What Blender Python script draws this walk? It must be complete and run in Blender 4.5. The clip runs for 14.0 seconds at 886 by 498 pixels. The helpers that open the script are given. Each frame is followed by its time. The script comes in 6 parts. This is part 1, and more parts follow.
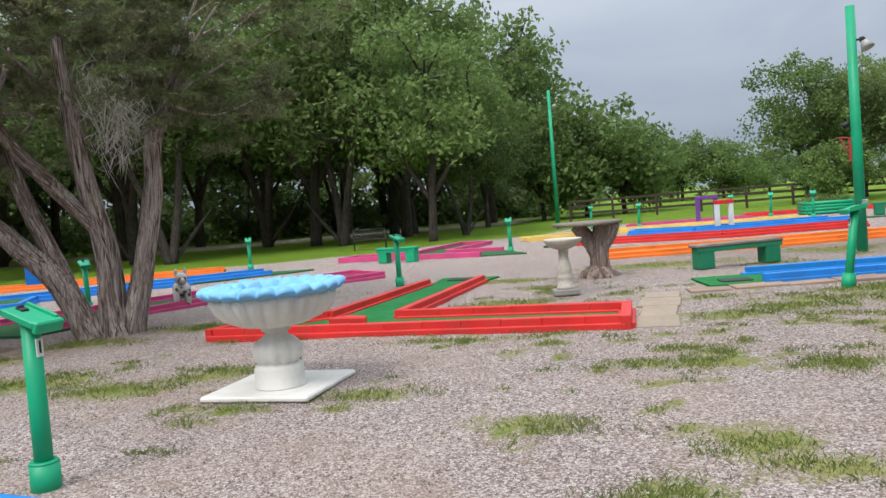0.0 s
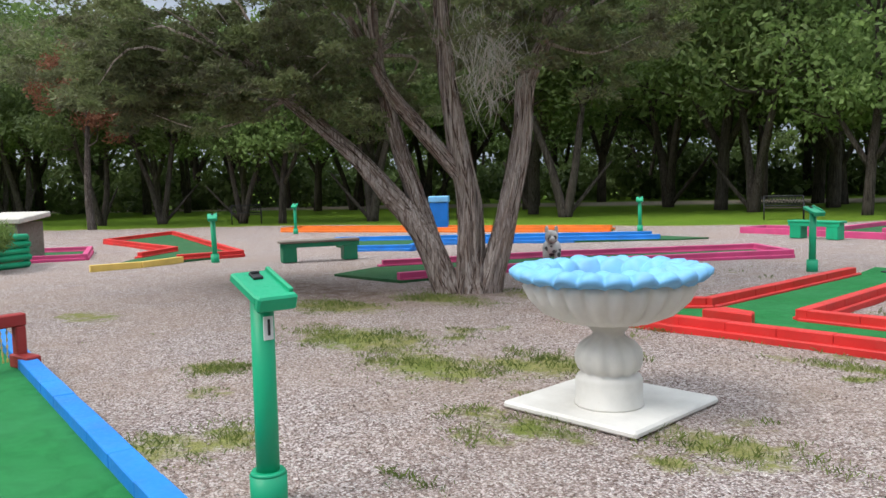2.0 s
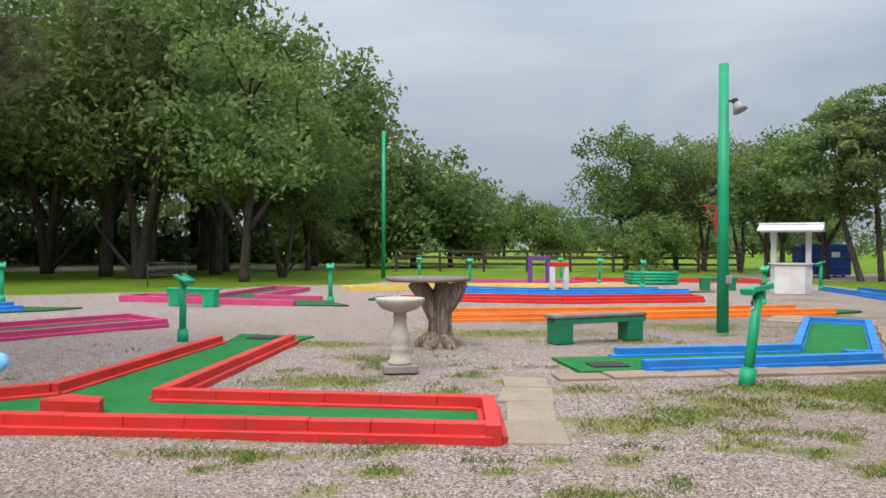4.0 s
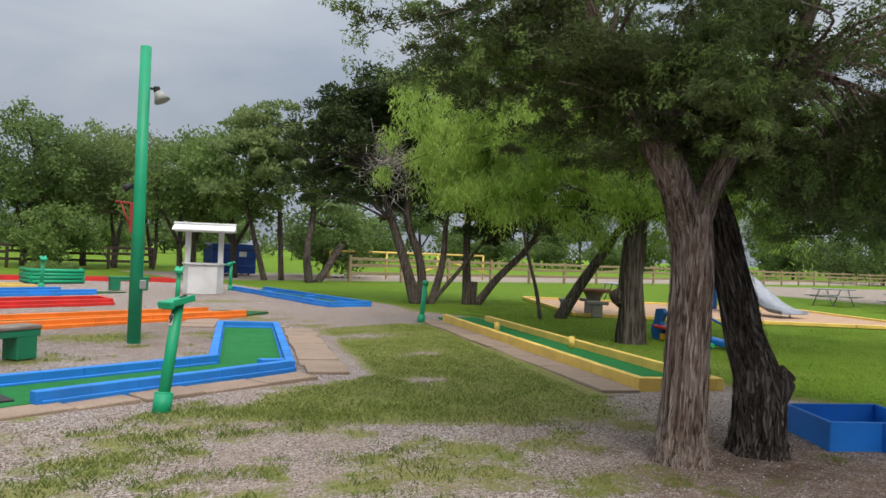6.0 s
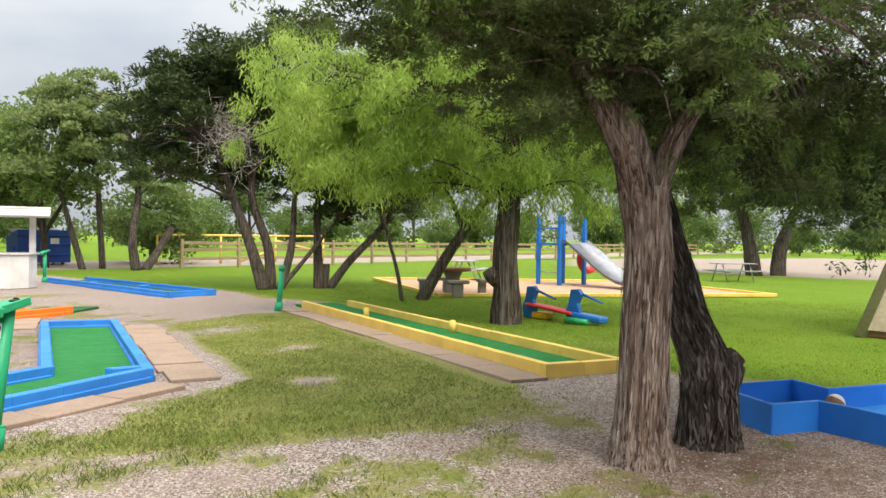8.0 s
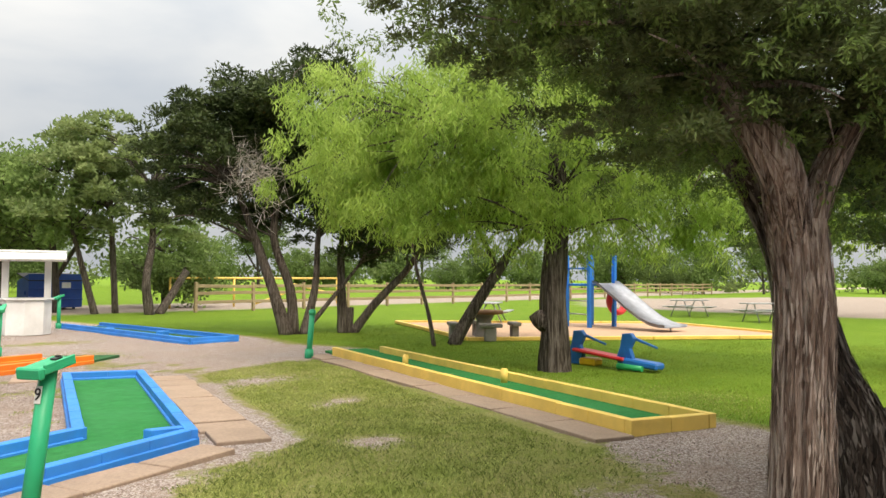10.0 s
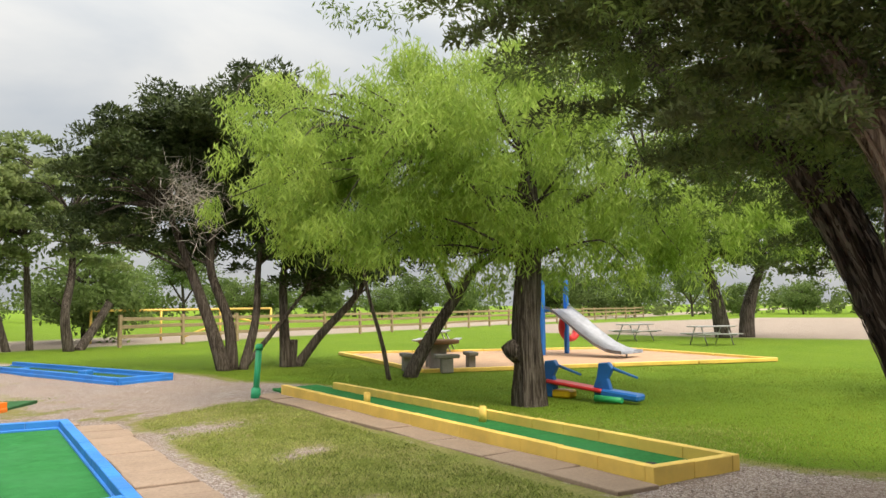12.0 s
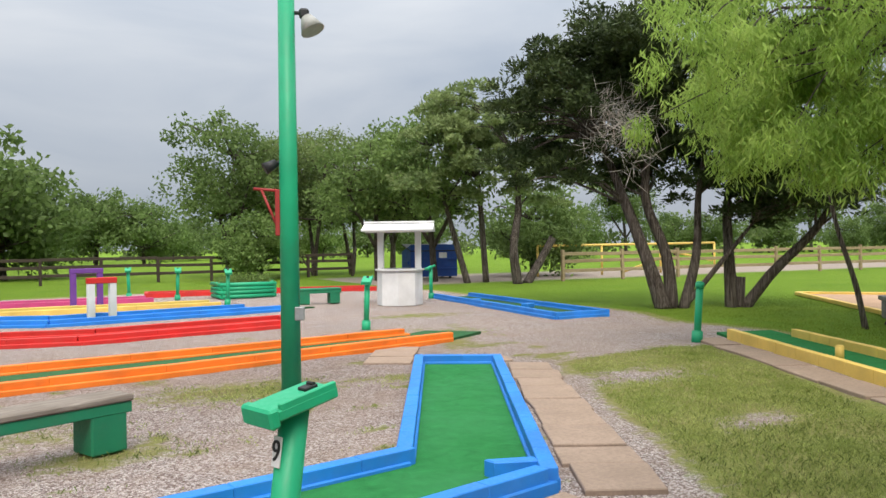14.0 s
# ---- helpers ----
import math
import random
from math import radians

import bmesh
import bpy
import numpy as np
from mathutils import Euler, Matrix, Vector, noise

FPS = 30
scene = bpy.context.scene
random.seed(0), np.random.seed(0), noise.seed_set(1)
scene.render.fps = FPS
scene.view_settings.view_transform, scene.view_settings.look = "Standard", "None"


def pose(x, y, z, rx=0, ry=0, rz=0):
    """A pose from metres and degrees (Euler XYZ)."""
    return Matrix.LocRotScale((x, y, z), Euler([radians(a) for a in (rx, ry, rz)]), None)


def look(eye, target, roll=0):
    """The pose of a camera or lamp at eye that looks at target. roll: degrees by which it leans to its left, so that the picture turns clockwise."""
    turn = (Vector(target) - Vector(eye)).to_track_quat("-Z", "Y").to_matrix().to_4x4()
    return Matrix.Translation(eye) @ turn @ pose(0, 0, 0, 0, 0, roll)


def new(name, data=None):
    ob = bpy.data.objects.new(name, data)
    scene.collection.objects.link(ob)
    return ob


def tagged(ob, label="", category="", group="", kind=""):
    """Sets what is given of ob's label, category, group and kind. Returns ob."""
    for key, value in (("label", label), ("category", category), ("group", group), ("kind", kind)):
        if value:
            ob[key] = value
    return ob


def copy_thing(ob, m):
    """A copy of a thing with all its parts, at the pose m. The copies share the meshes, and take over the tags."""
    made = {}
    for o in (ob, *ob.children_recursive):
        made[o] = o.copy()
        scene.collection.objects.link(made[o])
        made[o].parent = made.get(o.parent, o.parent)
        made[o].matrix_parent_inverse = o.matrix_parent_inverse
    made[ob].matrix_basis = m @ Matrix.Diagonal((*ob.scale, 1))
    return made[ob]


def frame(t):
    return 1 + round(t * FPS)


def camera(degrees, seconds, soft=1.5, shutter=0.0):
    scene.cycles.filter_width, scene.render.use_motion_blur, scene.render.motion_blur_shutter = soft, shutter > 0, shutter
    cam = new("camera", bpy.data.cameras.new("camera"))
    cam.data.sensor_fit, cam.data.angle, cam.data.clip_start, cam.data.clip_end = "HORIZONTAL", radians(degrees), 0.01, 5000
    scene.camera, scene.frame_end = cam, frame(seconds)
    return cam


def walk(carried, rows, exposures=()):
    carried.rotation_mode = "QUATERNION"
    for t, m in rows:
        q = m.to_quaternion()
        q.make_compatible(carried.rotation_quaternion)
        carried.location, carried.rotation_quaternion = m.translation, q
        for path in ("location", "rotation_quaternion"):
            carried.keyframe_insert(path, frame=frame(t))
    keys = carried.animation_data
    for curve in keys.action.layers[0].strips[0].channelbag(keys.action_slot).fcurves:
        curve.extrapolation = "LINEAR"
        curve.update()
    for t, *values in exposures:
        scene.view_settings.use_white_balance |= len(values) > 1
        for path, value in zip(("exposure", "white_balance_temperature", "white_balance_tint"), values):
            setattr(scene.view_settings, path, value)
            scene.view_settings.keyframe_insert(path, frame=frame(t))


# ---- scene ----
cam = camera(59.9, 14.0)
PATH = [
    (0, (0.012, -2.972, 1.497), (-0.481, -1.036, 1.391), -4.7),
    (0.5, (-0.293, -2.542, 1.466), (-1.438, -0.921, 1.214), -3.1),
    (1, (-0.349, -2.044, 1.482), (-1.725, -0.621, 1.198), -3.1),
    (1.5, (-0.399, -1.608, 1.443), (-1.838, -0.238, 1.217), -2.4),
    (2, (-0.466, -1.114, 1.498), (-1.849, 0.322, 1.336), -1.4),
    (2.2, (-0.492, -0.931, 1.485), (-1.839, 0.541, 1.345), -1.0),
    (4.3, (-0.478, 0.059, 1.484), (-0.293, 2.051, 1.481), 0.6),
    (4.5, (-0.479, 0.155, 1.502), (-0.175, 2.132, 1.492), 1.0),
    (5, (-0.379, 0.435, 1.521), (0.288, 2.32, 1.514), 1.8),
    (5.5, (-0.297, 0.731, 1.546), (0.715, 2.456, 1.536), 2.0),
    (6, (-0.129, 1.11, 1.599), (1.183, 2.62, 1.613), 2.3),
    (6.5, (-0.12, 1.479, 1.602), (1.438, 2.732, 1.6), 1.9),
    (7, (-0.125, 1.757, 1.626), (1.52, 2.894, 1.598), 1.9),
    (7.5, (0.024, 2.073, 1.595), (1.664, 3.217, 1.556), 1.3),
    (8, (0.145, 2.4, 1.603), (1.756, 3.585, 1.575), 0.9),
    (8.5, (0.163, 2.794, 1.602), (1.754, 4.006, 1.608), 0.8),
    (8.7, (0.181, 2.925, 1.625), (1.772, 4.137, 1.63), 0.9),
    (10.8, (0.553, 3.958, 1.599), (2.185, 5.103, 1.756), 0.8),
    (11, (0.602, 4.143, 1.593), (2.259, 5.251, 1.752), 0.6),
    (11.5, (0.791, 4.402, 1.649), (2.477, 5.466, 1.808), 0.1),
    (12, (0.958, 4.593, 1.644), (2.66, 5.633, 1.792), -0.5),
    (12.5, (1.197, 4.84, 1.671), (2.88, 5.909, 1.818), -0.6),
    (13, (1.462, 5.103, 1.629), (2.974, 6.4, 1.8), -0.3),
    (13.5, (1.777, 5.345, 1.641), (3.04, 6.892, 1.763), -0.4),
    (14, (2.087, 5.644, 1.606), (2.979, 7.434, 1.599), -0.8),
]
walk(cam, [(t, look(eye, to, roll)) for t, eye, to, roll in PATH],
     [(0, -0.12, 6200, 10), (2, -0.08, 6200, 10), (4.5, -0.2, 6400, 10), (5.5, -0.5, 6400, 10), (6.5, 0.0, 6600, 10), (7.5, 0.36, 6900, 10), (8.5, 0.38, 7100, 10), (11, 0.25, 7500, 10), (12.5, 0.18, 7400, 10), (13.2, 0.1, 6800, 10), (14, 0.02, 6600, 10)])


# ---- sky, sun, exposure ----
scene.view_settings.exposure = 0.0
world = bpy.data.worlds.new("overcast_sky")
scene.world = world
world.use_nodes = True
wn, wl = world.node_tree.nodes, world.node_tree.links
wn.clear()
SUN_EL, SUN_AZ = radians(52), radians(200)
sky = wn.new("ShaderNodeTexSky")
sky.sky_type = "NISHITA"
sky.sun_disc = False
sky.sun_elevation, sky.sun_rotation = SUN_EL, SUN_AZ
sky.dust_density = 3.0
coord = wn.new("ShaderNodeTexCoord")
stretch = wn.new("ShaderNodeMapping")
stretch.inputs["Scale"].default_value = (1.0, 1.0, 3.2)
clouds = wn.new("ShaderNodeTexNoise")
clouds.inputs["Scale"].default_value = 2.1
clouds.inputs["Detail"].default_value = 6.0
clouds.inputs["Roughness"].default_value = 0.5
clouds.inputs["Distortion"].default_value = 0.5
ramp = wn.new("ShaderNodeValToRGB")
ramp.color_ramp.elements[0].position, ramp.color_ramp.elements[0].color = 0.33, (3.5, 4.05, 5.0, 1)
ramp.color_ramp.elements[1].position, ramp.color_ramp.elements[1].color = 0.68, (5.5, 5.85, 6.45, 1)
cover = wn.new("ShaderNodeMix")
cover.data_type = "RGBA"
cover.inputs["Factor"].default_value = 0.86
back = wn.new("ShaderNodeBackground")
back.inputs["Strength"].default_value = 0.105
sky_out = wn.new("ShaderNodeOutputWorld")
wl.new(coord.outputs["Generated"], stretch.inputs["Vector"])
wl.new(stretch.outputs["Vector"], clouds.inputs["Vector"])
wl.new(clouds.outputs["Fac"], ramp.inputs["Fac"])
wl.new(sky.outputs["Color"], cover.inputs["A"])
wl.new(ramp.outputs["Color"], cover.inputs["B"])
height = wn.new("ShaderNodeSeparateXYZ")
square = wn.new("ShaderNodeMath")
square.operation = "POWER"
square.inputs[1].default_value = 2.0
zenith = wn.new("ShaderNodeMix")
zenith.data_type = "RGBA"
zenith.inputs["A"].default_value = (1.0, 1.0, 1.0, 1.0)
zenith.inputs["B"].default_value = (6.2, 5.9, 5.2, 1.0)
overcast = wn.new("ShaderNodeMix")
overcast.data_type, overcast.blend_type = "RGBA", "MULTIPLY"
overcast.inputs["Factor"].default_value = 1.0
wl.new(coord.outputs["Generated"], height.inputs["Vector"])
wl.new(height.outputs["Z"], square.inputs[0])
wl.new(square.outputs["Value"], zenith.inputs["Factor"])
wl.new(cover.outputs["Result"], overcast.inputs["A"])
wl.new(zenith.outputs["Result"], overcast.inputs["B"])
wl.new(overcast.outputs["Result"], back.inputs["Color"])
wl.new(back.outputs["Background"], sky_out.inputs["Surface"])
sun = new("sun", bpy.data.lights.new("sun", "SUN"))
sun.data.energy, sun.data.angle, sun.data.color = 2.2, radians(22), (1.0, 0.94, 0.84)
sun_dir = Vector((math.sin(SUN_AZ) * math.cos(SUN_EL), math.cos(SUN_AZ) * math.cos(SUN_EL), math.sin(SUN_EL)))
sun.matrix_world = look((0, 0, 30), Vector((0, 0, 30)) - sun_dir)


# ---- materials ----
class Nodes:
    """A small writer of node materials."""

    def __init__(self, name):
        self.mat = bpy.data.materials.new(name)
        self.mat.use_nodes = True
        self.tree = self.mat.node_tree
        self.bsdf = self.tree.nodes["Principled BSDF"]
        self.geo = self.tree.nodes.new("ShaderNodeNewGeometry")
        self.pos = self.geo.outputs["Position"]

    def link(self, a, b):
        self.tree.links.new(a, b)

    def noise(self, scale, detail=4.0, rough=0.55, at=None, dist=0.0):
        n = self.tree.nodes.new("ShaderNodeTexNoise")
        n.inputs["Scale"].default_value, n.inputs["Detail"].default_value = scale, detail
        n.inputs["Roughness"].default_value, n.inputs["Distortion"].default_value = rough, dist
        self.link(at or self.pos, n.inputs["Vector"])
        return n.outputs["Fac"]

    def voronoi(self, scale, feature="F1", out="Distance", at=None):
        n = self.tree.nodes.new("ShaderNodeTexVoronoi")
        n.feature = feature
        n.inputs["Scale"].default_value = scale
        self.link(at or self.pos, n.inputs["Vector"])
        return n.outputs[out]

    def scaled(self, vec, at=None):
        n = self.tree.nodes.new("ShaderNodeMapping")
        n.inputs["Scale"].default_value = vec
        self.link(at or self.pos, n.inputs["Vector"])
        return n.outputs["Vector"]

    def object_at(self):
        return self.tree.nodes.new("ShaderNodeTexCoord").outputs["Object"]

    def ramp(self, fac, stops):
        n = self.tree.nodes.new("ShaderNodeValToRGB")
        el = n.color_ramp.elements
        while len(el) < len(stops):
            el.new(0.5)
        for e, (p, c) in zip(el, stops):
            e.position = p
            e.color = (*c, 1) if isinstance(c, tuple) else (c, c, c, 1)
        self.link(fac, n.inputs["Fac"])
        return n.outputs["Color"]

    def mix(self, fac, a, b, kind="MIX"):
        n = self.tree.nodes.new("ShaderNodeMix")
        n.data_type, n.blend_type = "RGBA", kind
        for sock, v in ((n.inputs["Factor"], fac), (n.inputs["A"], a), (n.inputs["B"], b)):
            if isinstance(v, (int, float)):
                sock.default_value = v
            elif isinstance(v, tuple):
                sock.default_value = (*v, 1)
            else:
                self.link(v, sock)
        return n.outputs["Result"]

    def math(self, op, a, b=0.0):
        n = self.tree.nodes.new("ShaderNodeMath")
        n.operation = op
        for sock, v in zip(n.inputs, (a, b)):
            if isinstance(v, (int, float)):
                sock.default_value = v
            else:
                self.link(v, sock)
        return n.outputs["Value"]

    def random(self):
        return self.tree.nodes.new("ShaderNodeObjectInfo").outputs["Random"]

    def bump(self, height, strength=0.3, distance=0.01):
        n = self.tree.nodes.new("ShaderNodeBump")
        n.inputs["Strength"].default_value, n.inputs["Distance"].default_value = strength, distance
        self.link(height, n.inputs["Height"])
        self.link(n.outputs["Normal"], self.bsdf.inputs["Normal"])

    def finish(self, colour, rough=0.6, metal=0.0, spec=0.4):
        if isinstance(colour, tuple):
            self.bsdf.inputs["Base Color"].default_value = (*colour, 1)
        else:
            self.link(colour, self.bsdf.inputs["Base Color"])
        if isinstance(rough, (int, float)):
            self.bsdf.inputs["Roughness"].default_value = rough
        else:
            self.link(rough, self.bsdf.inputs["Roughness"])
        self.bsdf.inputs["Metallic"].default_value = metal
        self.bsdf.inputs["Specular IOR Level"].default_value = spec
        return self.mat


def shade(c, k):
    return tuple(min(1.0, v * k) for v in c)


def paint(name, colour, rough=0.55, wear=0.35, under=(0.42, 0.39, 0.35)):
    """Outdoor paint on wood or masonry: uneven coat, faded areas, chips and dirt."""
    m = Nodes(name)
    broad = m.noise(1.6, 5)
    fine = m.noise(38, 4)
    coat = m.mix(m.ramp(broad, [(0.3, 0.0), (0.7, 1.0)]), shade(colour, 0.8), shade(colour, 1.12))
    coat = m.mix(m.math("MULTIPLY", m.random(), 0.25), coat, shade(colour, 0.72))
    chips = m.ramp(m.noise(14, 8, 0.7), [(0.66, 0.0), (0.74, 1.0)])
    col = m.mix(m.math("MULTIPLY", chips, wear), coat, under)
    dirt = m.ramp(m.noise(5, 7, 0.65), [(0.45, 0.0), (0.8, 1.0)])
    col = m.mix(m.math("MULTIPLY", dirt, wear * 0.5), col, (0.16, 0.13, 0.1))
    m.bump(m.math("ADD", m.math("MULTIPLY", fine, 0.5), chips), 0.25, 0.004)
    return m.finish(col, m.ramp(fine, [(0.2, rough - 0.1), (0.8, rough + 0.15)]))


def bark(name, light, dark, grey, scale=1.0):
    """Stringy bark in long upright strips."""
    m = Nodes(name)
    at = m.scaled((30 * scale, 30 * scale, 1.6 * scale))
    strips = m.noise(1.0, 7, 0.62, at, 0.9)
    fine = m.noise(1.0, 5, 0.6, m.scaled((95 * scale, 95 * scale, 5 * scale)), 0.6)
    both = m.math("ADD", m.math("MULTIPLY", strips, 0.72), m.math("MULTIPLY", fine, 0.28))
    col = m.ramp(both, [(0.38, dark), (0.49, light), (0.6, grey)])
    patch = m.ramp(m.noise(1.4, 4), [(0.4, 0.0), (0.7, 1.0)])
    col = m.mix(m.math("MULTIPLY", patch, 0.35), col, grey)
    m.bump(both, 1.0, 0.09)
    return m.finish(col, 0.9, 0, 0.15)


def leaf(name, colour, light, clump=0.9, through_light=0.35, tree=0.0):
    """Leaves that let some light through, with change from leaf to leaf and clump to clump."""
    m = Nodes(name)
    island = m.geo.outputs["Random Per Island"]
    big = m.ramp(m.noise(clump, 4, 0.65), [(0.38, 0.0), (0.6, 1.0)])
    col = m.mix(big, colour, light)
    col = m.mix(m.ramp(m.noise(clump * 4.5, 3, 0.6), [(0.45, 0.0), (0.7, 0.65)]), col, shade(light, 1.25))
    col = m.mix(m.math("MULTIPLY", island, 0.5), col, shade(colour, 0.5))
    col = m.mix(m.ramp(m.random(), [(0.0, 0.0), (1.0, tree)]), col, shade(colour, 0.35))
    m.finish(col, 0.6, 0, 0.25)
    glow = m.tree.nodes.new("ShaderNodeBsdfTranslucent")
    m.link(col, glow.inputs["Color"])
    both = m.tree.nodes.new("ShaderNodeMixShader")
    both.inputs[0].default_value = through_light
    out = m.tree.nodes["Material Output"]
    m.link(m.bsdf.outputs[0], both.inputs[1])
    m.link(glow.outputs[0], both.inputs[2])
    m.link(both.outputs[0], out.inputs["Surface"])
    return m.mat


def plain(name, colour, rough=0.5, metal=0.0, grain=12.0, amount=0.25, relief=0.1, spec=0.4):
    m = Nodes(name)
    a = m.noise(grain, 6, 0.6)
    b = m.noise(grain * 0.13, 4)
    col = m.mix(m.ramp(a, [(0.3, 0.0), (0.7, 1.0)]), shade(colour, 1 - amount), shade(colour, 1 + amount * 0.5))
    col = m.mix(m.math("MULTIPLY", m.ramp(b, [(0.4, 0.0), (0.7, 1.0)]), amount), col, shade(colour, 0.6))
    m.bump(a, relief, 0.005)
    return m.finish(col, rough, metal, spec)


def carpet(name, colour, patch):
    """Artificial turf, a short matted pile with worn and wet patches."""
    m = Nodes(name)
    pile = m.noise(260, 3, 0.7)
    swirl = m.noise(7, 6, 0.65, None, 0.6)
    broad = m.noise(0.8, 4)
    col = m.mix(m.ramp(swirl, [(0.3, 0.0), (0.75, 1.0)]), shade(colour, 0.72), shade(colour, 1.25))
    col = m.mix(m.math("MULTIPLY", m.ramp(broad, [(0.42, 0.0), (0.68, 1.0)]), 0.55), col, patch)
    col = m.mix(m.math("MULTIPLY", pile, 0.4), col, shade(colour, 0.5))
    m.bump(m.math("ADD", pile, m.math("MULTIPLY", swirl, 0.6)), 0.5, 0.006)
    return m.finish(col, 0.92, 0, 0.1)


def stone(name, colour, grain=30.0):
    m = Nodes(name)
    fine = m.noise(grain, 8, 0.7)
    stain = m.ramp(m.noise(2.2, 6, 0.6), [(0.38, 0.0), (0.7, 1.0)])
    pits = m.ramp(m.voronoi(grain * 2.2), [(0.0, 0.0), (0.25, 1.0)])
    col = m.mix(m.ramp(fine, [(0.3, 0.0), (0.7, 1.0)]), shade(colour, 0.72), shade(colour, 1.15))
    col = m.mix(m.math("MULTIPLY", stain, 0.45), col, shade(colour, 0.55))
    col = m.mix(m.math("MULTIPLY", m.random(), 0.35), col, shade(colour, 0.7))
    m.bump(m.math("ADD", fine, m.math("MULTIPLY", pits, 0.3)), 0.5, 0.008)
    return m.finish(col, 0.88, 0, 0.2)


def wood(name, light, dark):
    m = Nodes(name)
    at = m.object_at()
    grain = m.noise(1.0, 6, 0.6, m.scaled((2.5, 40, 40), at), 0.6)
    broad = m.noise(1.1, 4)
    col = m.ramp(grain, [(0.3, dark), (0.7, light)])
    col = m.mix(m.math("MULTIPLY", m.ramp(broad, [(0.4, 0.0), (0.7, 1.0)]), 0.4), col, shade(dark, 0.8))
    col = m.mix(m.math("MULTIPLY", m.random(), 0.3), col, dark)
    m.bump(grain, 0.4, 0.006)
    return m.finish(col, 0.85, 0, 0.2)


def ground_material():
    """Crushed stone, soil and grass; the sheet's own 'grass' and 'road' values say where the lawn, tufts and roads lie."""
    m = Nodes("ground_gravel_and_grass")
    def value(key):
        a = m.tree.nodes.new("ShaderNodeAttribute")
        a.attribute_name = key
        return a.outputs["Fac"]
    stones = m.voronoi(74, "F1", "Color")
    edge = m.voronoi(74, "F1", "Distance")
    tone = m.tree.nodes.new("ShaderNodeSeparateColor")
    m.link(stones, tone.inputs["Color"])
    gravel = m.ramp(tone.outputs["Red"], [(0.0, (0.12, 0.08, 0.072)), (0.2, (0.34, 0.255, 0.235)), (0.5, (0.57, 0.47, 0.45)), (0.8, (0.82, 0.715, 0.69)), (1.0, (0.9, 0.86, 0.83))])
    gravel = m.mix(m.math("MULTIPLY", m.ramp(edge, [(0.34, 0.0), (0.62, 1.0)]), 0.6), gravel, (0.1, 0.075, 0.062))
    lumps = m.voronoi(46, "F1", "Color")
    lump_tone = m.tree.nodes.new("ShaderNodeSeparateColor")
    m.link(lumps, lump_tone.inputs["Color"])
    gravel = m.mix(m.ramp(lump_tone.outputs["Green"], [(0.12, 0.4), (0.26, 0.0)]), gravel, (0.16, 0.1, 0.085))
    gravel = m.mix(m.ramp(lump_tone.outputs["Blue"], [(0.78, 0.0), (0.92, 0.5)]), gravel, (0.88, 0.79, 0.76))
    broad = m.ramp(m.noise(0.55, 6, 0.6), [(0.38, 0.0), (0.66, 1.0)])
    gravel = m.mix(m.math("MULTIPLY", broad, 0.42), gravel, (0.46, 0.345, 0.275))
    soil = m.ramp(m.noise(1.9, 9, 0.72), [(0.5, 0.0), (0.63, 1.0)])
    gravel = m.mix(m.math("MULTIPLY", soil, 0.36), gravel, (0.34, 0.245, 0.185))
    litter = m.ramp(m.noise(9, 7, 0.7), [(0.58, 0.0), (0.7, 1.0)])
    gravel = m.mix(m.math("MULTIPLY", litter, 0.3), gravel, (0.15, 0.1, 0.07))
    fine = m.ramp(m.noise(24, 4, 0.7), [(0.3, 0.0), (0.7, 1.0)])
    lawn_broad = m.ramp(m.noise(0.3, 5, 0.6), [(0.35, 0.0), (0.68, 1.0)])
    grass = m.mix(fine, (0.09, 0.172, 0.015), (0.182, 0.305, 0.027))
    grass = m.mix(m.math("MULTIPLY", lawn_broad, 0.55), grass, (0.2, 0.3, 0.032))
    g = value("grass")
    dry = m.mix(fine, (0.21, 0.21, 0.07), (0.38, 0.36, 0.14))
    dry = m.mix(m.ramp(m.noise(1.3, 6, 0.6), [(0.45, 0.0), (0.8, 0.75)]), dry, grass)
    grass = m.mix(m.ramp(g, [(0.84, 0.0), (0.97, 1.0)]), dry, grass)
    ragged = m.math("ADD", g, m.math("MULTIPLY", m.math("SUBTRACT", m.noise(4.5, 8, 0.75), 0.5), 1.5))
    mask = m.ramp(ragged, [(0.42, 0.0), (0.7, 1.0)])
    col = m.mix(mask, gravel, grass)
    dust = m.mix(m.noise(1.4, 6), (0.33, 0.27, 0.23), (0.43, 0.36, 0.31))
    col = m.mix(value("road"), col, dust)
    col = m.mix(m.math("MULTIPLY", value("litter"), m.ramp(m.noise(3, 7, 0.7), [(0.3, 0.3), (0.6, 1.0)])), col, (0.12, 0.07, 0.045))
    m.bump(m.math("ADD", m.math("MULTIPLY", edge, -1.6), fine), 1.0, 0.014)
    return m.finish(col, 0.95, 0, 0.12)


RED = paint("red_paint", (0.62, 0.025, 0.022))
DARK_RED = paint("dark_red_paint", (0.33, 0.03, 0.028))
BLUE = paint("blue_paint", (0.018, 0.22, 0.7), wear=0.3)
POOL_BLUE = paint("bright_blue_paint", (0.015, 0.19, 0.68), 0.45, 0.12)
ORANGE = paint("orange_paint", (0.86, 0.2, 0.02))
PINK = paint("pink_paint", (0.62, 0.07, 0.22))
YELLOW = paint("yellow_paint", (0.84, 0.58, 0.14), wear=0.3)
GREEN = paint("sea_green_paint", (0.012, 0.37, 0.18), 0.45, 0.16, (0.25, 0.2, 0.12))
DARK_GREEN = paint("bench_green_paint", (0.012, 0.2, 0.1), 0.5, 0.4)
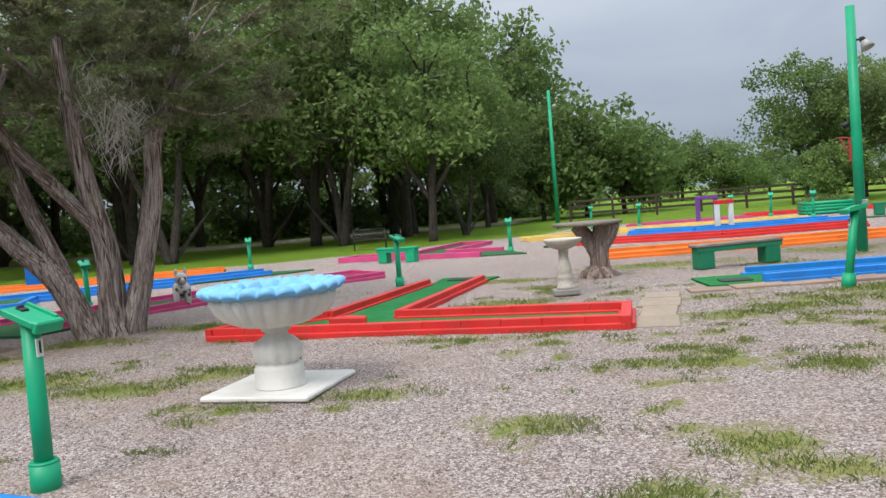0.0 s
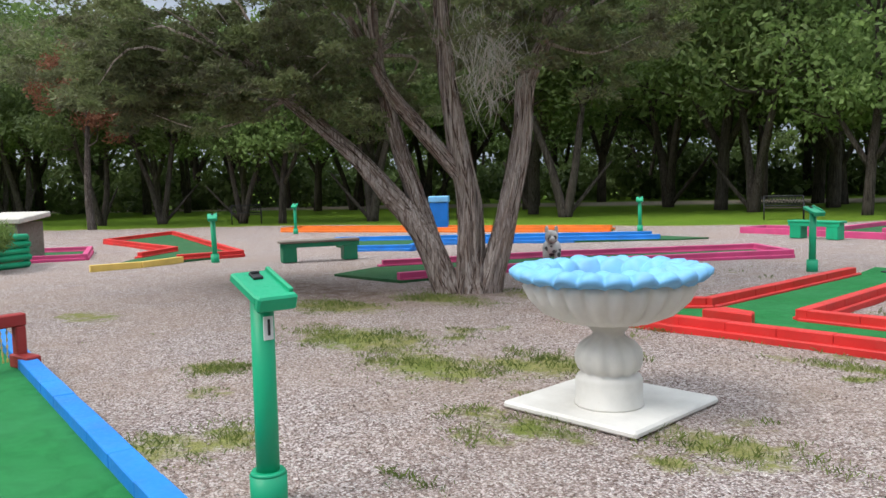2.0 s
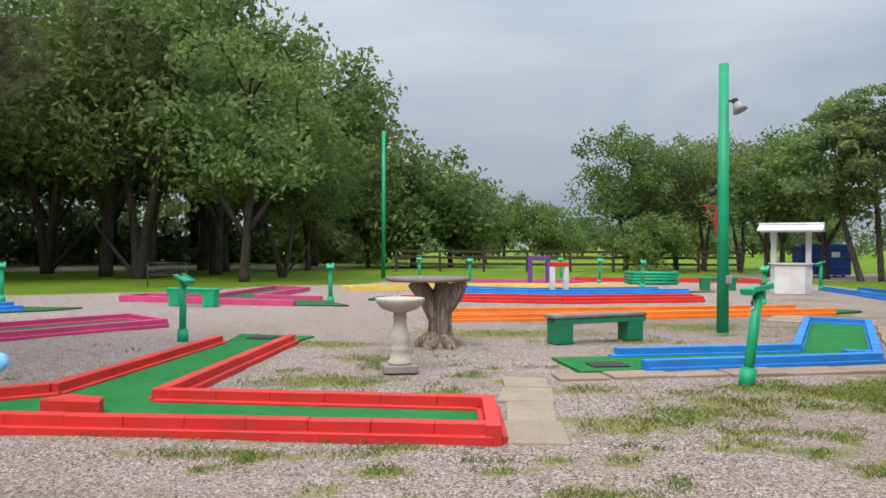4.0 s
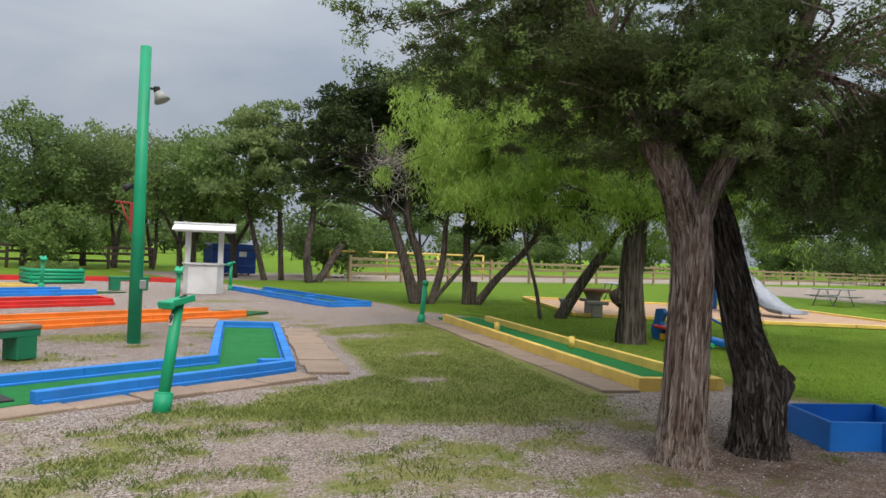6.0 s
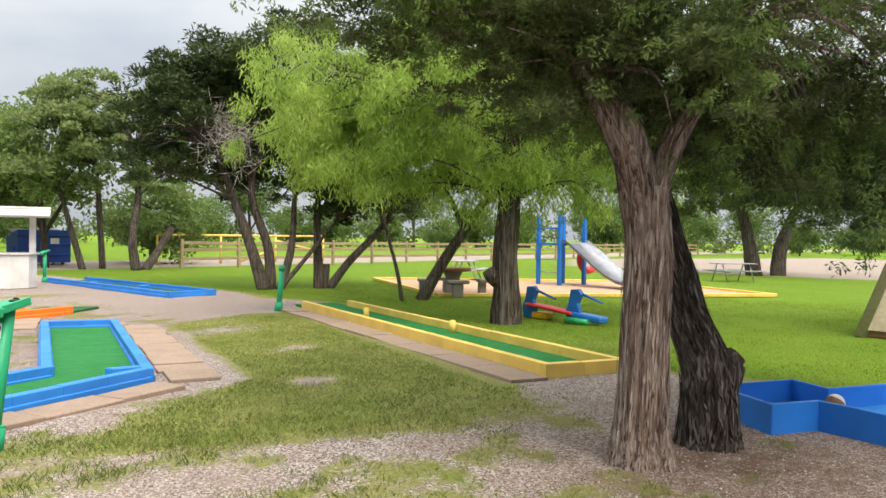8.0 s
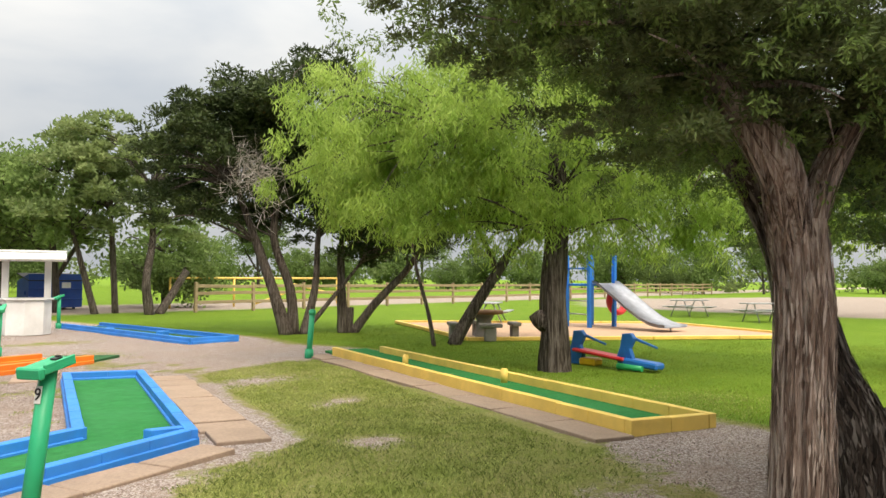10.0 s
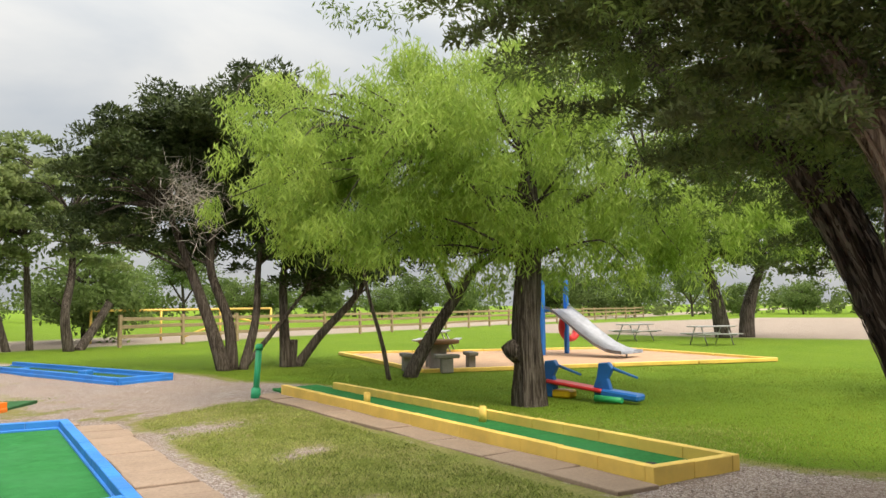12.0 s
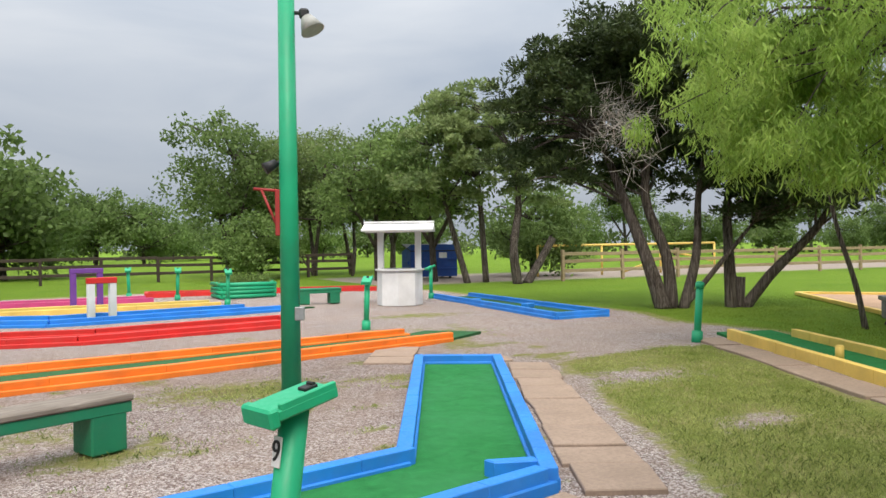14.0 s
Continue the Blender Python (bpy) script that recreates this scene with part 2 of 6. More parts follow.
PURPLE = paint("purple_paint", (0.16, 0.05, 0.3))
WHITE = paint("white_paint", (0.74, 0.74, 0.75), 0.6, 0.2)
URN_WHITE = paint("weathered_white_paint", (0.72, 0.7, 0.66), 0.6, 0.35, (0.4, 0.37, 0.32))
SKY_BLUE = paint("pale_blue_paint", (0.2, 0.5, 0.84), 0.5, 0.7, (0.45, 0.43, 0.4))
BLACK = plain("black_iron", (0.03, 0.03, 0.032), 0.55, 0.3)
MAT = plain("black_rubber", (0.035, 0.035, 0.037), 0.8, 0, 60, 0.4, 0.6)
TURF = carpet("green_turf", (0.027, 0.19, 0.055), (0.05, 0.23, 0.09))
OLD_TURF = carpet("faded_turf", (0.04, 0.13, 0.055), (0.07, 0.13, 0.06))
BLUE_FLOOR = carpet("blue_painted_floor", (0.03, 0.26, 0.72), (0.08, 0.36, 0.8))
SLAB = stone("concrete_slab", (0.37, 0.3, 0.235))
PAVER = stone("sandstone_paver", (0.36, 0.265, 0.205))
GREY_STONE = stone("grey_concrete", (0.33, 0.31, 0.3))
PALE_STONE = stone("pale_stone", (0.6, 0.56, 0.5))
STUCCO = stone("beige_stucco", (0.47, 0.4, 0.28), 14)
BRICK = stone("brown_brick", (0.32, 0.17, 0.1))
OLD_WOOD = wood("weathered_wood", (0.36, 0.32, 0.28), (0.14, 0.11, 0.09))
FENCE_WOOD = wood("fence_wood", (0.46, 0.36, 0.24), (0.24, 0.17, 0.1))
DARK_WOOD = wood("dark_fence_wood", (0.1, 0.075, 0.06), (0.04, 0.03, 0.025))
STEEL = plain("slide_steel", (0.55, 0.56, 0.6), 0.35, 0.85, 5, 0.2)
GALV = plain("galvanised_steel", (0.42, 0.43, 0.44), 0.5, 0.7)
LAMP_GREY = plain("lamp_housing", (0.4, 0.4, 0.38), 0.5)
PLASTIC_BLUE = plain("blue_plastic", (0.015, 0.16, 0.55), 0.4, 0, 4, 0.2)
PLASTIC_RED = plain("red_plastic", (0.6, 0.03, 0.035), 0.4, 0, 4, 0.2)
PLASTIC_YELLOW = plain("yellow_plastic", (0.85, 0.5, 0.03), 0.4, 0, 4, 0.2)
PLASTIC_GREEN = plain("green_plastic", (0.02, 0.4, 0.15), 0.4, 0, 4, 0.2)
CHAIN = plain("yellow_chain", (0.75, 0.52, 0.16), 0.4)
DUMP_BLUE = paint("dumpster_blue", (0.015, 0.07, 0.32), 0.5, 0.3)
SAND = stone("play_sand", (0.5, 0.33, 0.22), 60)
BARK_CEDAR = bark("cedar_bark", (0.3, 0.215, 0.18), (0.04, 0.026, 0.02), (0.58, 0.495, 0.45))
BARK_SILVER = bark("silvered_cedar_bark", (0.4, 0.31, 0.27), (0.06, 0.04, 0.032), (0.68, 0.6, 0.56))
BARK_DARK = bark("dark_bark", (0.065, 0.05, 0.042), (0.011, 0.009, 0.008), (0.19, 0.165, 0.15), 0.8)
BARK_GREY = bark("grey_bark", (0.085, 0.066, 0.056), (0.018, 0.014, 0.012), (0.2, 0.17, 0.15))
def strip_material(name, dark, light, grey):
    m = Nodes(name)
    col = m.ramp(m.geo.outputs["Random Per Island"], [(0.0, dark), (0.45, light), (1.0, grey)])
    col = m.mix(m.math("MULTIPLY", m.noise(40, 4), 0.5), col, dark)
    return m.finish(col, 0.9, 0, 0.15)


STRIP_CEDAR = strip_material("cedar_bark_strips", (0.05, 0.031, 0.024), (0.23, 0.16, 0.13), (0.5, 0.42, 0.38))
STRIP_DARK = strip_material("dark_bark_strips", (0.012, 0.009, 0.008), (0.075, 0.056, 0.047), (0.27, 0.24, 0.22))
BARK_WOODS = bark("woods_bark", (0.065, 0.052, 0.044), (0.015, 0.012, 0.01), (0.14, 0.12, 0.105))
DEAD_TWIG = plain("dead_twig", (0.48, 0.44, 0.4), 0.9)
LEAF_CEDAR = leaf("juniper_foliage", (0.03, 0.052, 0.016), (0.07, 0.1, 0.03), 0.8, 0.15)
LEAF_JUNIPER = leaf("near_juniper_foliage", (0.066, 0.07, 0.034), (0.175, 0.235, 0.08), 1.4, 0.42)
LEAF_URN_CEDAR = leaf("browned_juniper_foliage", (0.15, 0.14, 0.09), (0.24, 0.29, 0.12), 1.1, 0.4)
LEAF_SPRAY = leaf("juniper_fresh_foliage", (0.13, 0.2, 0.055), (0.23, 0.33, 0.09), 1.6, 0.45)
LEAF_OAK = leaf("oak_foliage", (0.13, 0.21, 0.06), (0.27, 0.38, 0.12), 0.6, 0.48, 0.5)
LEAF_GREY = leaf("elm_foliage", (0.17, 0.24, 0.09), (0.3, 0.37, 0.15), 0.5, 0.45)
LEAF_MESQ = leaf("mesquite_foliage", (0.28, 0.43, 0.08), (0.45, 0.59, 0.15), 0.9, 0.55)
LEAF_DEAD = leaf("dead_foliage", (0.2, 0.075, 0.04), (0.28, 0.13, 0.08), 1.0)
LEAF_WOODS = leaf("woods_foliage", (0.1, 0.15, 0.05), (0.23, 0.3, 0.1), 0.35, 0.45, 0.5)
GRASS = leaf("grass_blades", (0.17, 0.27, 0.03), (0.33, 0.42, 0.075), 0.7, 0.45)
TUFT_GRASS = leaf("tuft_blades", (0.12, 0.165, 0.04), (0.23, 0.28, 0.075), 1.2, 0.4)
DRY_GRASS = leaf("drying_blades", (0.3, 0.37, 0.09), (0.5, 0.54, 0.19), 0.9, 0.5)
GROUND = ground_material()


# ---- building helpers ----
def part(name, shape, material, parent=None, label=""):
    """A bmesh or a mesh as one object, under a thing or a part."""
    if isinstance(shape, bmesh.types.BMesh):
        data = bpy.data.meshes.new(name)
        shape.to_mesh(data)
        shape.free()
    else:
        data = shape
    if material and not data.materials:
        data.materials.append(material)
    ob = new(name, data)
    if parent:
        ob.parent = parent
    return tagged(ob, label)


def thing(name, label, category, x=0.0, y=0.0, z=0.0, turn=0.0, group="", kind=""):
    ob = new(name)
    ob.empty_display_size = 0.1
    ob.matrix_basis = pose(x, y, z, 0, 0, turn)
    return tagged(ob, label, category, group, kind)


def join(*shapes):
    out = bmesh.new()
    for s in shapes:
        data = bpy.data.meshes.new("joined")
        s.to_mesh(data)
        s.free()
        out.from_mesh(data)
        bpy.data.meshes.remove(data)
    return out


def box(sx, sy, sz, x=0.0, y=0.0, z=0.0, bevel=0.008, turn=0.0, tilt=0.0, lean=0.0, segs=1):
    """A box with its base centre at x, y, z, eased edges, turned about z, tilted about x, leant about y."""
    bm = bmesh.new()
    bmesh.ops.create_cube(bm, size=1.0)
    bmesh.ops.scale(bm, vec=(sx, sy, sz), verts=bm.verts)
    if bevel:
        bmesh.ops.bevel(bm, geom=bm.edges[:], offset=min(bevel, 0.45 * min(sx, sy, sz)), segments=segs, affect="EDGES")
    bmesh.ops.translate(bm, vec=(0, 0, sz / 2), verts=bm.verts)
    bmesh.ops.transform(bm, matrix=pose(x, y, z, tilt, lean, turn), verts=bm.verts)
    return bm


def rod(a, b, r, r2=None, sides=10):
    """A round bar from a to b."""
    a, b = Vector(a), Vector(b)
    bm = bmesh.new()
    d = b - a
    bmesh.ops.create_cone(bm, cap_ends=True, segments=sides, radius1=r, radius2=r if r2 is None else r2, depth=d.length)
    m = Matrix.Translation((a + b) / 2) @ d.to_track_quat("Z", "Y").to_matrix().to_4x4()
    bmesh.ops.transform(bm, matrix=m, verts=bm.verts)
    for f in bm.faces:
        f.smooth = len(f.verts) == 4
    return bm


def lathe(profile, sides=32, flute=0.0, flutes=0, z_from=0.0, z_to=0.0):
    """A turned body; flute: ribs of that depth between two heights."""
    bm = bmesh.new()
    rings = []
    for r, z in profile:
        ring = []
        for i in range(sides):
            a = 2 * math.pi * i / sides
            k = 1 + (flute * abs(math.sin(a * flutes / 2)) if flutes and z_from <= z <= z_to else 0)
            ring.append(bm.verts.new((r * k * math.cos(a), r * k * math.sin(a), z)))
        rings.append(ring)
    for lo, hi in zip(rings, rings[1:]):
        for i in range(sides):
            f = bm.faces.new((lo[i], lo[(i + 1) % sides], hi[(i + 1) % sides], hi[i]))
            f.smooth = True
    bm.faces.new(rings[0][::-1])
    bm.faces.new(rings[-1])
    return bm


def prism(points, z0, z1, bevel=0.0):
    """An upright prism over a flat outline."""
    bm = bmesh.new()
    lo = [bm.verts.new((x, y, z0)) for x, y in points]
    f = bm.faces.new(lo)
    if f.calc_area() and f.normal.z > 0:
        f.normal_flip()
    hit = bmesh.ops.extrude_face_region(bm, geom=[f])
    for v in hit["geom"]:
        if isinstance(v, bmesh.types.BMVert):
            v.co.z = z1
    bmesh.ops.recalc_face_normals(bm, faces=bm.faces)
    if bevel:
        bmesh.ops.bevel(bm, geom=[e for e in bm.edges if all(v.co.z > z1 - 1e-5 for v in e.verts)], offset=bevel, segments=1, affect="EDGES")
    return bm


def letters(text, size, material, parent, m, depth=0.003):
    cu = bpy.data.curves.new("number", "FONT")
    cu.body, cu.size, cu.extrude, cu.align_x, cu.align_y = text, size, depth, "CENTER", "CENTER"
    tmp = new("number", cu)
    data = bpy.data.meshes.new_from_object(tmp.evaluated_get(bpy.context.evaluated_depsgraph_get()))
    bpy.data.objects.remove(tmp)
    ob = part("number", data, material, parent)
    ob.matrix_basis = m
    return ob


def quad_mesh(name, quads):
    """A mesh of separate four-cornered leaves from an array of n x 4 x 3."""
    n = len(quads)
    me = bpy.data.meshes.new(name)
    me.vertices.add(4 * n)
    me.vertices.foreach_set("co", np.ascontiguousarray(quads, dtype=np.float32).ravel())
    me.loops.add(4 * n)
    me.loops.foreach_set("vertex_index", np.arange(4 * n, dtype=np.int32))
    me.polygons.add(n)
    me.polygons.foreach_set("loop_start", np.arange(0, 4 * n, 4, dtype=np.int32))
    me.update()
    me.validate()
    return me


def unit(v):
    return v / np.maximum(np.linalg.norm(v, axis=-1, keepdims=True), 1e-6)


def leaf_quads(rng, centres, spread, per, length, width, up=0.0, hang=0.0, flat=0.75, along=0.0):
    """Leaves scattered round twig ends; up: how much they rise, hang: how far they droop, along: how much they point outwards."""
    n = len(centres) * per
    c = np.repeat(centres, per, axis=0)
    s = np.repeat(spread, per)[:, None]
    off = rng.normal(size=(n, 3))
    off = unit(off) * rng.random((n, 1)) ** 0.45
    off[:, 2] *= flat
    p = c + off * s
    if hang:
        p[:, 2] -= hang * rng.random(n) ** 1.5 * s[:, 0]
    d = unit(rng.normal(size=(n, 3)) + along * off)
    d[:, 2] += up - hang * 1.2
    d = unit(d)
    side = unit(np.cross(d, rng.normal(size=(n, 3))))
    ln = (length * rng.uniform(0.6, 1.3, (n, 1)))
    w = width * rng.uniform(0.7, 1.3, (n, 1))
    q = np.empty((n, 4, 3))
    q[:, 0] = p - d * ln * 0.5
    q[:, 1] = p + side * w * 0.5 + d * ln * 0.05
    q[:, 2] = p + d * ln * 0.5
    q[:, 3] = p - side * w * 0.5 + d * ln * 0.05
    return q


def clump_quads(rng, centres, low, high, per, length, width, droop=0.15, flat=0.6):
    """Foliage in tight domed clumps: sprays that leave the clump's shell outwards, thickest on top."""
    n = len(centres) * per
    size = np.repeat(rng.uniform(low, high, len(centres)), per)[:, None]
    d = unit(rng.normal(size=(n, 3)))
    d[:, 2] = np.where(d[:, 2] < -0.25, -d[:, 2], d[:, 2])
    lump = np.repeat(rng.uniform(0, 50, (len(centres), 1)), per, axis=0)
    wave = 1 + 0.28 * np.sin(d[:, :1] * 5 + lump) * np.sin(d[:, 1:2] * 6 + lump * 1.7)
    r = (0.45 + 0.55 * rng.random((n, 1)) ** 0.5) * wave
    p = np.repeat(centres, per, axis=0) + d * r * size * np.array([1, 1, flat])
    out = unit(d + 0.55 * rng.normal(size=(n, 3)) - np.array([0, 0, droop]))
    side = unit(np.cross(out, rng.normal(size=(n, 3))))
    ln, w = length * rng.uniform(0.6, 1.4, (n, 1)), width * rng.uniform(0.7, 1.3, (n, 1))
    q = np.empty((n, 4, 3))
    q[:, 0], q[:, 2] = p - out * ln * 0.5, p + out * ln * 0.5
    q[:, 1], q[:, 3] = p + side * w * 0.5, p - side * w * 0.5
    return q


class Wood:
    """Tapered, gnarled limbs collected into one mesh."""

    def __init__(self):
        self.v, self.f, self.n, self.grids = [], [], 0, []

    def limb(self, pts, radii, sides=8, rough=0.06, steps=5, flute=0.0, seed=0.0):
        pts = [Vector(p) for p in pts]
        dense, rad = [], []
        for i in range(len(pts) - 1):
            p0, p1 = pts[max(i - 1, 0)], pts[i]
            p2, p3 = pts[i + 1], pts[min(i + 2, len(pts) - 1)]
            for k in range(steps):
                t = k / steps
                dense.append(0.5 * (2 * p1 + (p2 - p0) * t + (2 * p0 - 5 * p1 + 4 * p2 - p3) * t * t + (3 * p1 - p0 - 3 * p2 + p3) * t ** 3))
                rad.append(radii[i] + (radii[i + 1] - radii[i]) * t)
        dense.append(pts[-1])
        rad.append(radii[-1])
        frame_x = Vector((1, 0, 0))
        start = self.n
        for i, (p, r) in enumerate(zip(dense, rad)):
            d = (dense[min(i + 1, len(dense) - 1)] - dense[max(i - 1, 0)]).normalized()
            side = (frame_x - d * frame_x.dot(d)).normalized()
            frame_x = side
            other = d.cross(side)
            for k in range(sides):
                a = 2 * math.pi * k / sides
                rr = r * (1 + rough * noise.noise((p.x * 3 + math.cos(a) * 1.5 + seed, p.y * 3 + math.sin(a) * 1.5, p.z * 2.2)))
                if flute:
                    rr *= 1 + flute * noise.noise((math.cos(a) * 4.5 + seed, math.sin(a) * 4.5, p.z * 0.5)) + 0.35 * flute * noise.noise((math.cos(a) * 13, math.sin(a) * 13 + seed, p.z * 0.8))
                self.v.append(p + (side * math.cos(a) + other * math.sin(a)) * rr)
        rows = len(dense)
        self.grids.append((start, rows, sides, [tuple(p) for p in dense]))
        for i in range(rows - 1):
            for k in range(sides):
                a, b = start + i * sides + k, start + i * sides + (k + 1) % sides
                self.f.append((a, b, b + sides, a + sides))
        self.f.append(tuple(start + (rows - 1) * sides + k for k in range(sides)))
        self.f.append(tuple(start + k for k in reversed(range(sides))))
        self.n += rows * sides

    def strips(self, rng, which, count, width, lift=0.008):
        """Loose strips of bark that run up the limbs, a little proud of them."""
        out = []
        for g in which:
            start, rows, sides, mid = self.grids[g]
            for _ in range(count):
                n = int(rng.integers(2, 6))
                i = int(rng.integers(0, max(1, rows - n - 1)))
                j = min(i + n, rows - 1)
                k = int(rng.integers(0, sides))
                k2 = (k + int(rng.integers(-1, 2))) % sides
                lo, hi = self.v[start + i * sides + k], self.v[start + j * sides + k2]
                ol, oh = (lo - Vector(mid[i])).normalized(), (hi - Vector(mid[j])).normalized()
                side = ol.cross(hi - lo).normalized() * width * rng.uniform(0.5, 1.4)
                a0, a1 = lo + ol * lift * rng.uniform(0.2, 1.0), hi + oh * lift * rng.uniform(0.2, 1.6)
                m0 = a0.lerp(a1, 0.5) + side * 0.5
                out.append((a0, m0, a1, a0.lerp(a1, 0.45) - side * 0.5))
        return np.array([[tuple(p) for p in q] for q in out])

    def mesh(self, name):
        me = bpy.data.meshes.new(name)
        me.from_pydata(self.v, [], self.f)
        me.polygons.foreach_set("use_smooth", [True] * len(me.polygons))
        return me


def crown_centres(rng, blobs, count, inner=0.35):
    """Twig ends within ellipsoids (x, y, z, rx, ry, rz), thicker towards the outside."""
    vol = np.array([b[3] * b[4] * b[5] for b in blobs])
    pick = rng.choice(len(blobs), count, p=vol / vol.sum())
    b = np.array(blobs)[pick]
    d = unit(rng.normal(size=(count, 3))) * (inner + (1 - inner) * rng.random((count, 1)) ** 0.6) + rng.normal(size=(count, 3)) * 0.13
    return b[:, :3] + d * b[:, 3:]


def clumpy(centres, size=0.9, level=-0.08):
    """Thins a crown into clumps with open gaps between them."""
    keep = [noise.noise(Vector(c) / size) > level for c in centres]
    return centres[np.array(keep)]


def tufted(rng, centres, reach, count, droop=0.0):
    """Small tufts strung along short sprays that leave each twig end."""
    n = len(centres)
    d = unit(rng.normal(size=(n, count, 3)) * np.array([1, 1, 0.6]) - np.array([0, 0, droop]))
    k = rng.random((n, count, 1)) ** 0.5 * reach
    return (centres[:, None] + d * k).reshape(-1, 3)


def limbs_to(w, rng, forks, centres, every, r0, sides=5, sag=0.15):
    """Branches from the nearest fork to each chosen twig end."""
    forks = [Vector(f) for f in forks]
    for c in centres[::every]:
        c = Vector(c)
        a = min(forks, key=lambda f: (f - c).length + 0.6 * max(0.0, f.z - c.z))
        mid = a.lerp(c, 0.5) + Vector(rng.normal(size=3)) * 0.12 * (c - a).length + Vector((0, 0, sag * (c - a).length))
        w.limb([a, mid, c], [r0, r0 * 0.55, r0 * 0.15], sides, 0.1, 4)


# ---- ground ----
def inside_depth(px, py, poly):
    """How far inside an outline each place lies, in metres; negative outside."""
    d = np.full(px.shape, 1e9)
    odd = np.zeros(px.shape, bool)
    for (x0, y0), (x1, y1) in zip(poly, poly[1:] + poly[:1]):
        ex, ey = x1 - x0, y1 - y0
        t = np.clip(((px - x0) * ex + (py - y0) * ey) / (ex * ex + ey * ey + 1e-9), 0, 1)
        d = np.minimum(d, np.hypot(px - x0 - t * ex, py - y0 - t * ey))
        cross = (y0 > py) != (y1 > py)
        odd ^= cross & (px < ex * (py - y0) / (ey if abs(ey) > 1e-9 else 1e-9) + x0)
    return np.where(odd, d, -d)


GRAVEL_EDGE = [(-36, -30), (-36, 11), (-27, 18.5), (-13, 22.5), (-9.5, 24.5), (-7.5, 28), (-4, 30), (-3, 34.5), (5, 36), (13, 35), (14.3, 31), (13.9, 26), (14.2, 20),
               (13.2, 17.6), (13.6, 15.6), (9.5, 6.6), (9.2, 5.6), (9.6, 2.0), (9.0, -6), (6, -30)]
GRASS_PLOT = [(2.9, 7.9), (4.6, 8.8), (5.9, 9.2), (8.2, 14.3), (10.6, 14.8), (11.3, 14.6), (7.45, 6.75), (6.6, 6.2), (5.4, 6.2), (4.2, 7.0)]
TUFTS = [(-5.0, 3.4, 0.9, 0.5), (-4.2, 4.0, 0.8, 0.5), (-2.3, 3.05, 0.6, 0.3), (-0.8, 2.1, 0.5, 0.35), (0.6, 1.75, 0.5, 0.4), (0.9, 1.3, 0.5, 0.3), (0.5, 3.9, 0.7, 0.35),
         (1.6, 3.75, 0.5, 0.3), (-6.5, 7.3, 0.9, 0.6), (0.1, 0.9, 0.4, 0.3), (-8.3, 5.0, 1.1, 0.6), (-6.3, 3.8, 1.1, 0.6), (-3.3, 2.65, 0.4, 0.25), (-6.4, 2.2, 0.4, 0.3),
         (-10.2, 2.6, 0.7, 0.4), (-4.8, 0.9, 0.4, 0.25), (-4.6, 1.3, 0.35, 0.25), (-1.9, 8.4, 1.0, 0.5), (-1.5, 10.1, 0.7, 0.4), (0.3, 13.2, 2.0, 0.8), (3.9, 14.5, 1.4, 0.8),
         (1.0, 6.4, 0.7, 0.5), (2.9, 8.2, 0.8, 0.4), (3.0, 5.4, 0.5, 0.4), (3.6, 5.4, 0.5, 0.5), (4.2, 5.75, 0.5, 0.5), (3.9, 5.1, 0.45, 0.5), (4.4, 4.5, 0.6, 0.35),
         (6.3, 6.2, 0.9, 0.6), (6.3, 5.5, 0.35, 0.3), (1.7, 6.9, 0.8, 0.4), (2.2, 7.4, 0.7, 0.4), (-3.6, 9.5, 0.8, 0.6), (-2.4, 11.6, 1.0, 0.5), (8.6, 18.5, 1.2, 0.6), (2.4, 12.2, 0.7, 0.4),
         (9.5, 22.0, 1.6, 0.7), (8.2, 16.6, 1.2, 0.4), (-7.6, 6.2, 1.0, 0.5), (-2.0, 5.4, 1.2, 0.2), (0.9, 8.0, 0.7, 0.3), (10.4, 4.0, 0.5, 0.5)]
tuft_rng = random.Random(4)
TUFTS += [(tuft_rng.uniform(-6, 6.5), tuft_rng.uniform(1.5, 12.5), tuft_rng.uniform(0.08, 0.24), tuft_rng.uniform(0.06, 0.2)) for _ in range(190)]
TUFTS += [(-5.4 + 5.2 * k / 17, 6.0 - 0.3 * k / 17, tuft_rng.uniform(0.1, 0.25), 0.08) for k in range(18)]
TUFTS += [(tuft_rng.uniform(-0.5, 9.5), tuft_rng.uniform(12.4, 20), tuft_rng.uniform(0.12, 0.5), tuft_rng.uniform(0.1, 0.35)) for _ in range(80)]
TUFTS += [(tuft_rng.uniform(-1.5, 6.8), tuft_rng.uniform(3.5, 9.5), tuft_rng.uniform(0.12, 0.38), tuft_rng.uniform(0.08, 0.28)) for _ in range(110)]
BARE = [(8.3, 13.0, 0.9, 0.5), (7.7, 10.6, 0.5, 0.25), (6.2, 8.6, 0.4, 0.3)]


def smooth01(v, a, b):
    t = np.clip((v - a) / (b - a), 0, 1)
    return t * t * (3 - 2 * t)


def grass_at(x, y):
    g = smooth01(-inside_depth(x, y, GRAVEL_EDGE), -0.5, 0.5)
    g = np.maximum(g, 0.85 * smooth01(inside_depth(x, y, GRASS_PLOT), -0.42, 0.15))
    for cx, cy, rx, ry in TUFTS:
        q = ((x - cx) / rx) ** 2 + ((y - cy) / ry) ** 2
        g = np.maximum(g, 0.78 * np.exp(-0.8 * q))
    for cx, cy, rx, ry in BARE:
        q = ((x - cx) / rx) ** 2 + ((y - cy) / ry) ** 2
        g = g - 0.55 * np.exp(-q)
    return np.clip(g, 0, 1)


